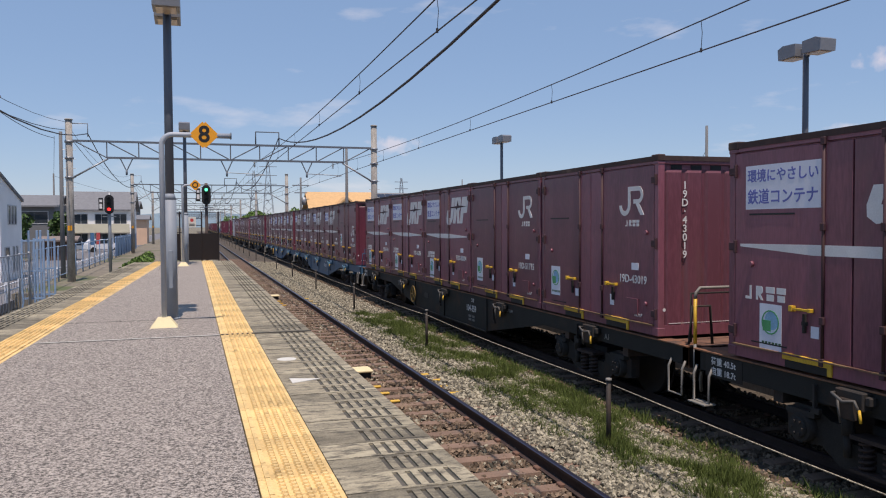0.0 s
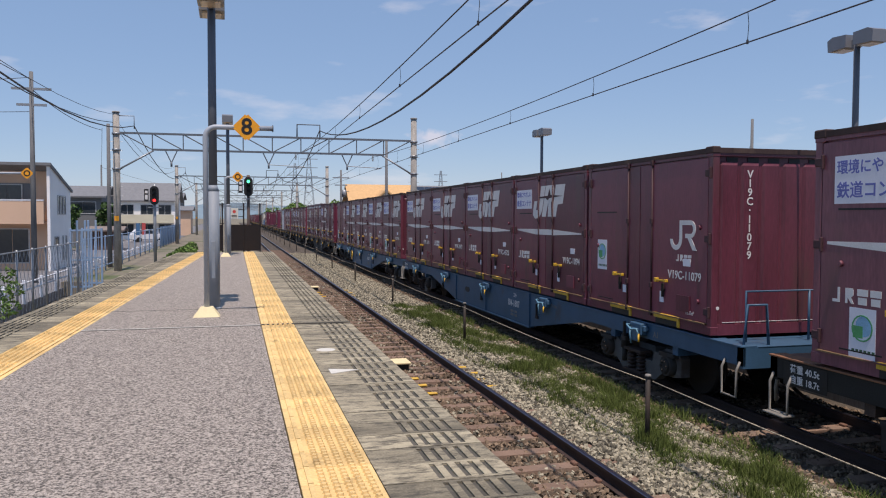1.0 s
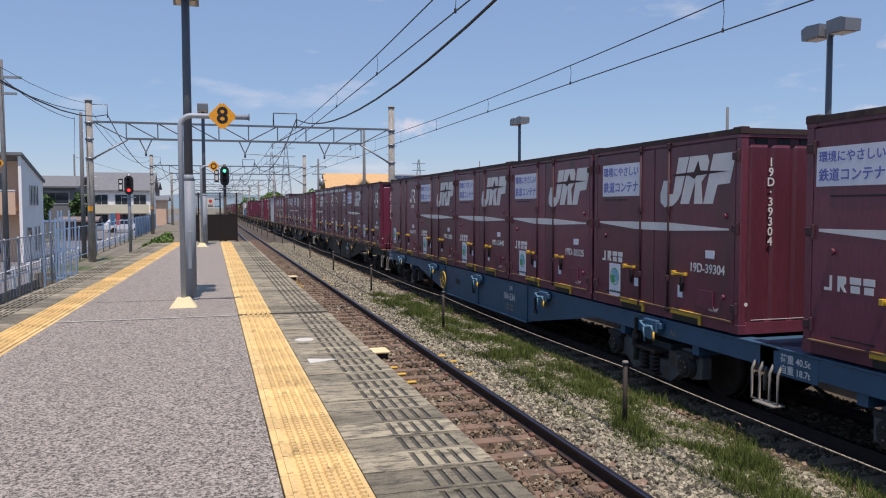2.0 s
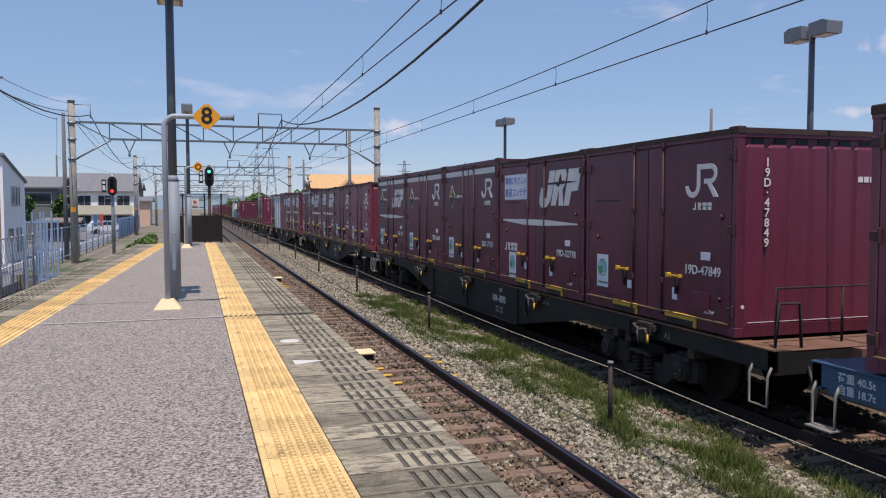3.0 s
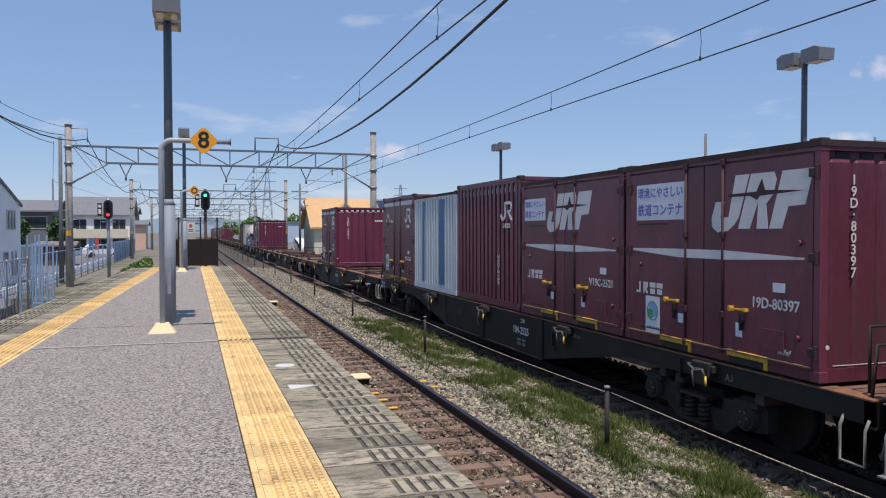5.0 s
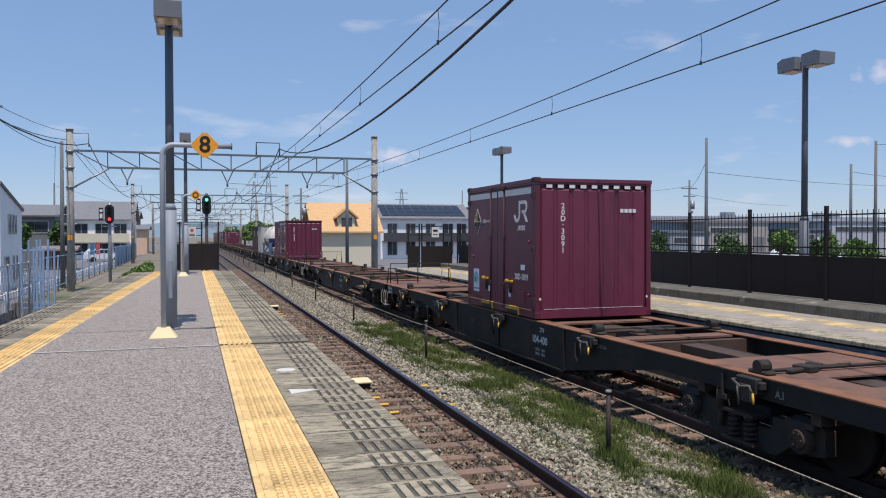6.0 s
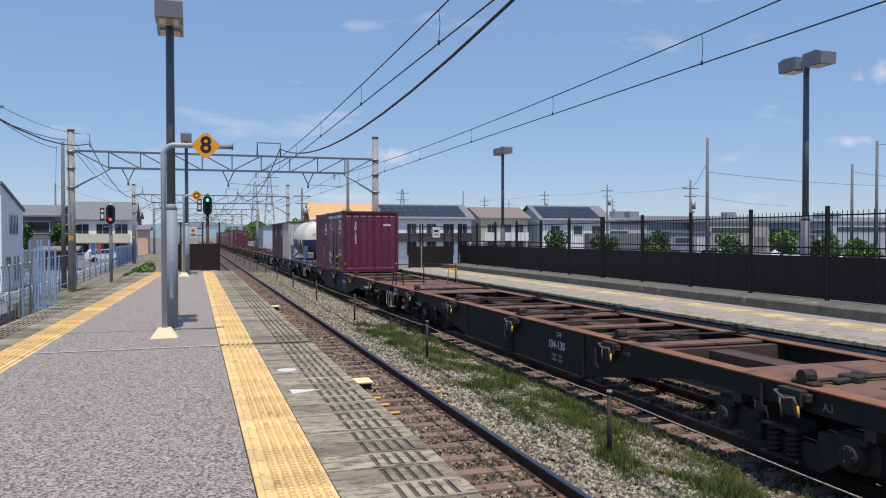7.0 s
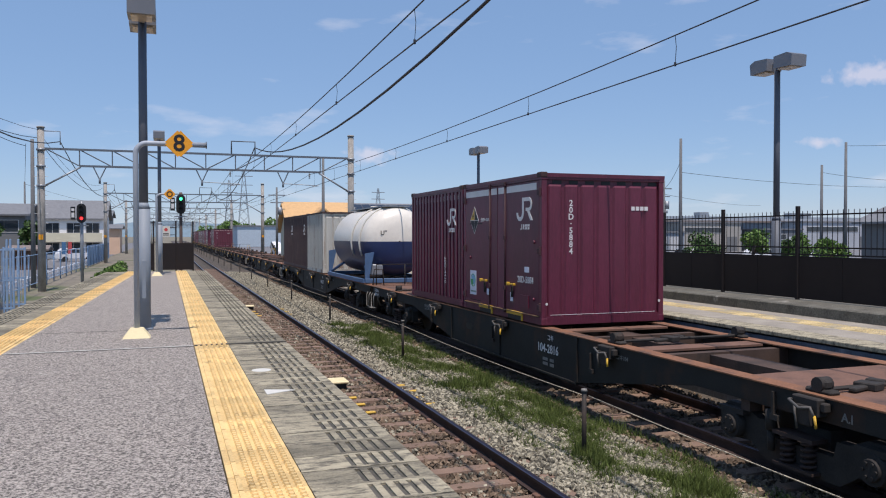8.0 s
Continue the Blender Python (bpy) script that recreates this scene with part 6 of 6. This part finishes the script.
# Each wagon: code, colour of the frame, deck, and its load by slot.
BLK, BLU = (STEEL_BLACK, DECK_RUST), (STEEL_BLUE, STEEL_BLUE)
LOADS = {
    -1: ("", BLK, ["A19D-31022", "A19D-30477", "B19D-44120", "A19D-33518", "A19D-36120"]),
    0: ("", BLK, ["B19D-44871", "A19D-32077", "A19D-37702", "B19D-48116", "A19D-35112"]),
    1: ("104-359", BLK, ["B19D-43019", "B19D-51715", "A19D-80004", "A19D-36305", "A19D-31416"]),
    2: ("104-1807", BLU, ["BV19C-11079", "VV19C-1094", "VV19C-4522", "VV19C-4843", "VV19C-5570"]),
    3: ("104-534", BLU, ["A19D-39304", "A19D-38325", "A19D-35440", "A19D-32890", "B19D-47717"]),
    4: ("104-1893", BLK, ["B19D-47849", "A19D-32718", "C20D-7713", "C20D-8650", "D20D-212"]),
    5: ("104-777", BLK, ["B19D-49555", "B19D-22413", "A19D-32942", "VV19C-5935", "C20D-12091"]),
    6: ("104-2525", BLK, ["A19D-80397", "VV19C-2521", "R20D-5120", "W", "C20D-2266"]),
    7: ("104-400", BLK, ["", "", "C20D-3091", "", ""]),
    8: ("104-130", BLK, ["", "", "", "", ""]),
    9: ("104-2816", BLK, ["", "", "C20D-5884", "R20D-4410", ""]),
    10: ("104-633", BLK, ["T", "", "G", "K", "K"]),
    11: ("", BLK, ["", "", "", "", ""]), 12: ("", BLK, ["", "", "", "", ""]), 13: ("", BLK, ["", "", "", "", ""]),
    14: ("", BLK, ["", "B19D-41187", "B19D-42270", "", ""]), 15: ("", BLK, ["B19D-40021", "A19D-30012", "", "B19D-40733", "A19D-31999"]),
    16: ("", BLK, ["A19D-30412", "B19D-41100", "A19D-33001", "A19D-30087", "B19D-40555"]),
    17: ("", BLK, ["", "B19D-44432", "", "A19D-36011", ""]), 18: ("", BLK, ["A19D-30702", "A19D-33812", "B19D-45671", "", "A19D-30999"]),
}
# Light differences along the train put into the paint: brighter first wagons, dimmer further back.
PAINTS = {-1: MAROON_BRIGHT, 0: MAROON_BRIGHT, 1: MAROON_BRIGHT, 4: MAROON_DIM, 5: MAROON_DIM, 7: MAROON_DIM, 9: MAROON_DIM}
for k, (code, (paint, deck), load) in LOADS.items():
    y0 = FIRST + GAP * (k - 1) + OFFSET.get(k, 0.0)
    plain = k < 0 or k >= 14
    MOVERS.append((wagon(y0, paint, code, deck, k != 3, load, k == 0, k in (1, 3)), y0))
    for i, c in enumerate(load):
        y = y0 + 0.03 + i * PITCH + (LOAD_SHIFT.get(k, 0.0) if c != "T" else 0.0)
        if not c:
            continue
        if c == "T":
            ob = tank_container(y)
        elif c[0] in "GWK":
            ob = container(c[0], "", {"W": CONT_WHITE, "G": CONT_PALE, "K": BROWN}[c[0]], y, 2.5)
        else:
            # B19D-49555 gets a brighter maroon so its end wall looks sunlit.
            ob = container(c[0], c[1:], MAROON_LIT_END if c == "B19D-49555" else PAINTS.get(k, MAROON), y, 2.46 if c[0] not in "CDR" else 2.55 if k == 4 else 2.6, plain=plain)
        MOVERS.append((ob, ob.matrix_basis.translation.y))


# ---- pieces of the platform and the track ----
plat = thing("edge_paving", pose(0, 0, 0), "grooved concrete slabs along the platform edge", "paving", kind="structure")


def slab_mesh(length, w, grooves):
    bm = bmesh.new()
    gw, a, b = 0.034, 0.004, length - 0.004
    box(bm, 0, w, a, b, -0.1, -0.014)
    x = 0.0
    starts = [w * 0.42 + i * (w * 0.58 - 0.05) / grooves for i in range(grooves)]
    for e in starts:
        box(bm, x, e, a, b, -0.014, 0.0)
        x = e + gw
    box(bm, x, w, a, b, -0.014, 0.0)
    for e in starts:
        box(bm, e, e + gw, a, 0.035, -0.014, -0.0005)
        box(bm, e, e + gw, length - 0.035, b, -0.014, -0.0005)
    bm.faces.ensure_lookup_table()
    # The groove bottoms take the darker second material.
    for f in bm.faces[:6]:
        f.material_index = 1
    return bm


SLAB = 0.33
slab_me = mesh_of("slab", slab_mesh(SLAB, 0.775, 5), CONCRETE)
slab_me.materials.append(GROOVE)
for i in range(112):
    y = -2.4 + i * SLAB
    ob = part("slab", slab_me, None, plat)
    ob.matrix_basis = pose(0.785, y, 1.1 + 0.002 * math.sin(i * 2.3))
tile_bm = bmesh.new()
box(tile_bm, 0.004, 0.446, 0.005, 0.295, -0.05, 0.0, 0.004)
box(tile_bm, 0.045, 0.075, 0.008, 0.292, 0.0, 0.012)
for i in range(5):
    for j in range(5):
        cx, cy = 0.128 + i * 0.066, 0.03 + j * 0.06
        lo = [tile_bm.verts.new((cx + 0.023 * math.cos(a), cy + 0.023 * math.sin(a), 0.0)) for a in np.linspace(0, 2 * math.pi, 6, False)]
        hi = [tile_bm.verts.new((cx + 0.017 * math.cos(a), cy + 0.017 * math.sin(a), 0.019)) for a in np.linspace(0, 2 * math.pi, 6, False)]
        for q in range(6):
            tile_bm.faces.new((lo[q], lo[(q + 1) % 6], hi[(q + 1) % 6], hi[q]))
        tile_bm.faces.new(hi)
tile_me = mesh_of("tactile_tile", tile_bm, TACTILE)
strip = thing("tactile_strip", pose(0, 0, 0), "worn yellow tactile tiles along the platform", "tactile paving", kind="structure")
for i in range(122):
    ob = part("tactile_tile", tile_me, None, strip)
    ob.matrix_basis = pose(0.335, -2.0 + i * 0.3, 1.1)
strip = thing("tactile_strip", pose(0, 0, 0), "worn yellow tactile tiles along the fenced platform side", "tactile paving", kind="structure")
lean = math.degrees(math.atan(0.0367))
for i in range(105):
    y = 3.0 + i * 0.3
    ob = part("tactile_tile", tile_me, None, strip)
    ob.matrix_basis = pose(-1.09 - (34.5 - y) * 0.0367, y, 1.1, 0, 0, -lean) @ Matrix.Diagonal((-1, 1, 1, 1))
strip = thing("tactile_strip", pose(0, 0, 0), "yellow tactile tiles on the opposite platform", "tactile paving", kind="structure")
worn_me = tile_me.copy()
worn_me.materials[0] = TACTILE_WORN
for i in range(100):
    part("tactile_tile", worn_me, None, strip).matrix_basis = pose(9.96, 4.8 + i * 0.3, 1.1) @ Matrix.Diagonal((1.2, 1, 0.5, 1))
plat = thing("edge_paving", pose(0, 0, 0), "grooved concrete slabs along the fenced platform edge", "paving", kind="structure")
for i in range(94):
    y = 3.4 + i * SLAB
    ob = part("slab", slab_me, None, plat)
    ob.matrix_basis = pose(-1.54 - (34.5 - y) * 0.0367, y, 1.099, 0, 0, -lean) @ Matrix.Diagonal((-1, 1, 1, 1))
single("circle_mark", rod(bmesh.new(), (0.97, 8.72, 1.098), (0.97, 8.72, 1.104), 0.105, 0.105, 24), WHITE_PAINT, "white painted disc on the platform slabs", "floor mark", "floor marks")
single("triangle_mark", prism(bmesh.new(), [(0.87, 7.36), (0.87, 7.60), (1.15, 7.5)], "z", 1.098, 1.104), WHITE_PAINT, "white painted triangle on the platform slabs", "floor mark", "floor marks")

# sleepers
bed = thing("sleepers", pose(0, 0, 0), "rust-stained concrete sleepers under the rails", "sleepers", kind="structure")
sl_bm = bmesh.new()
prism(sl_bm, [(-0.12, -0.3), (0.12, -0.3), (0.095, -0.155), (-0.095, -0.155)], "x", -1.0, 1.0)
sl_me = mesh_of("sleeper", sl_bm, SLEEPER)
for cx in (TRACK_A, TRACK_B):
    for i in range(-20, 110):
        part("sleeper", sl_me, None, bed).matrix_basis = pose(cx, 2.0 + i * 0.59, 0.0)
        if 0 < i < 45 and cx == TRACK_A or 0 < i < 20:
            for s in (0.49, 0.64):
                part("rail_clip", shared("clip", lambda: B((-0.03, 0.03, -0.05, 0.05, -0.155, -0.12), bevel=0.008), RUST_RAIL), None, bed).matrix_basis = pose(cx + s, 2.0 + i * 0.59, 0)

t = thing("track_box", pose(2.86, 13.75, -0.24), "cream-lidded cable box beside the rail", "cable box", "cable boxes")
part("lid", B((-0.19, 0.17, -0.22, 0.22, 0.20, 0.24), bevel=0.012), CREAM, t, "cream lid")
part("body", B((-0.15, 0.13, -0.18, 0.18, 0.0, 0.20)), BLACK, t)
t = thing("track_box", pose(2.86, 29.5, -0.24), "cream-lidded cable box beside the rail", "cable box", "cable boxes")
part("lid", B((-0.19, 0.17, -0.22, 0.22, 0.20, 0.24), bevel=0.012), CREAM, t, "cream lid")
part("body", B((-0.15, 0.13, -0.18, 0.18, 0.0, 0.20)), BLACK, t)
for sx, sy in ((2.92, 12.75), (2.93, 12.2), (2.95, 11.6), (3.98, 13.5), (4.05, 12.95), (3.98, 12.4), (4.0, 11.85), (2.92, 28.4), (2.92, 27.6), (2.95, 26.9), (4.0, 29), (4.02, 28), (4.0, 27)):
    single("yellow_clip", B((sx - 0.10, sx + 0.06, sy - 0.035, sy + 0.035, -0.15, -0.115), bevel=0.012), HANDLE_YELLOW, "yellow painted bracket on the sleeper end", "bracket", "yellow brackets")

# loose stones and grass
rnd = np.random.RandomState(4)
cube = np.array([(-1, -1, -1), (1, -1, -1), (1, 1, -1), (-1, 1, -1), (-1, -1, 1), (1, -1, 1), (1, 1, 1), (-1, 1, 1)], float)
quads = np.array([(0, 3, 2, 1), (4, 5, 6, 7), (0, 1, 5, 4), (1, 2, 6, 5), (2, 3, 7, 6), (3, 0, 4, 7)])


def stones(name, n, xr, yr, zbase, size, material, label, accept):
    x = rnd.uniform(xr[0], xr[1], n)
    y = yr[0] + (yr[1] - yr[0]) * rnd.uniform(0, 1, n) ** 2.0
    keep = accept(x, y)
    x, y = x[keep], y[keep]
    n = len(x)
    s = size * rnd.uniform(0.55, 1.25, n)
    v = cube[None] * rnd.uniform(0.55, 1.0, (n, 8, 3)) * s[:, None, None] * rnd.uniform(0.6, 1.1, (n, 1, 3))
    q = rnd.normal(size=(n, 4))
    q /= np.linalg.norm(q, axis=1)[:, None]
    w, a, b, c = q.T
    R = np.stack([np.stack([1 - 2 * (b * b + c * c), 2 * (a * b - c * w), 2 * (a * c + b * w)], -1), np.stack([2 * (a * b + c * w), 1 - 2 * (a * a + c * c), 2 * (b * c - a * w)], -1), np.stack([2 * (a * c - b * w), 2 * (b * c + a * w), 1 - 2 * (a * a + b * b)], -1)], 1)
    v = np.einsum("nij,nkj->nki", R, v)
    z = zbase(x, y) + s * rnd.uniform(-0.2, 0.5, n)
    v += np.stack([x, y, z], 1)[:, None]
    f = (quads[None] + 8 * np.arange(n)[:, None, None]).reshape(-1, 4)
    ob = new(name, leaf_mesh(name, v.reshape(-1, 3), f, material))
    return tagged(ob, label, "gravel", kind="stuff")


def not_rail(x, y):
    d = np.minimum.reduce([abs(x - TRACK_A - 0.565), abs(x - TRACK_A + 0.565), abs(x - TRACK_B - 0.565), abs(x - TRACK_B + 0.565)])
    gap = (y - 2.0 + 0.13) % 0.59
    on_sl = (gap < 0.26) & ((abs(x - TRACK_A) < 1.02) | (abs(x - TRACK_B) < 1.02))
    return (d > -0.02) & ~(on_sl & (rnd.uniform(0, 1, len(x)) < 0.74))


def bed_z(x, y):
    return -0.168 + 0.05 * np.exp(-((x - 4.6) / 0.5) ** 2) + 0.012 * np.sin(3 * x + 1.7 * y)


stones("ballast_stones", 78000, (3.78, 5.8), (3.6, 60), bed_z, 0.028, STONE, "grey crushed ballast stones", lambda x, y: not_rail(x, y))
stones("ballast_stones", 9000, (2.0, 4.0), (3.6, 50), lambda x, y: bed_z(x, y) - 0.004, 0.027, STONE, "olive grey ballast stones between the rails", lambda x, y: not_rail(x, y) & (np.sin(1.9 * y + 2 * np.sin(3 * x)) > -0.2))
stones("rusty_ballast_stones", 26000, (2.0, 4.0), (3.6, 50), lambda x, y: bed_z(x, y) - 0.006, 0.028, RUSTSTONE, "rust-stained ballast stones between the rails", lambda x, y: not_rail(x, y))
stones("rusty_ballast_stones", 24000, (5.55, 8.6), (4.0, 50), lambda x, y: bed_z(x, y) - 0.012, 0.031, RUSTSTONE, "rust-stained ballast stones under the train", lambda x, y: not_rail(x, y))

n = 220000
x = 5.2 + rnd.normal(0, 0.40, n)
y = 3.3 + 20 * rnd.uniform(0, 1, n) ** 1.2
patch = np.array([noise.noise((a * 2.2, b * 1.1, 0)) + 0.5 * noise.noise((a * 7, b * 6, 4)) for a, b in zip(x, y)])
keep = (patch + 0.25 * rnd.normal(size=n) > -0.06) & (x > 4.3) & (x < 6.1)
x, y = x[keep], y[keep]
n = len(x)
h = 0.04 + 0.15 * rnd.uniform(0, 1, n) ** 2 * np.clip(0.5 + 1.4 * patch[keep], 0.35, 1.3)
a = rnd.uniform(0, 6.283, n)
lean_x, lean_y = 0.06 * rnd.normal(size=n), 0.06 * rnd.normal(size=n)
base = np.stack([x, y, bed_z(x, y) - 0.01], 1)
wv = np.stack([np.cos(a), np.sin(a), 0 * a], 1) * 0.0075
tip = base + np.stack([lean_x, lean_y, h], 1)
v = np.stack([base - wv, base + wv, tip], 1).reshape(-1, 3)
ob = new("grass", leaf_mesh("grass", v, np.arange(3 * n).reshape(-1, 3), GRASS))
tagged(ob, "sparse green grass on the ballast between the tracks", "grass", kind="stuff")


# ---- motion of the train ----
def motions():
    for ob, y0 in MOVERS:
        walk(ob, [(t, pose(ob.location.x, y0 - SPEED * t, ob.location.z)) for t in (0.0, 2.0, 4.0, 6.0, 8.0)])


motions()
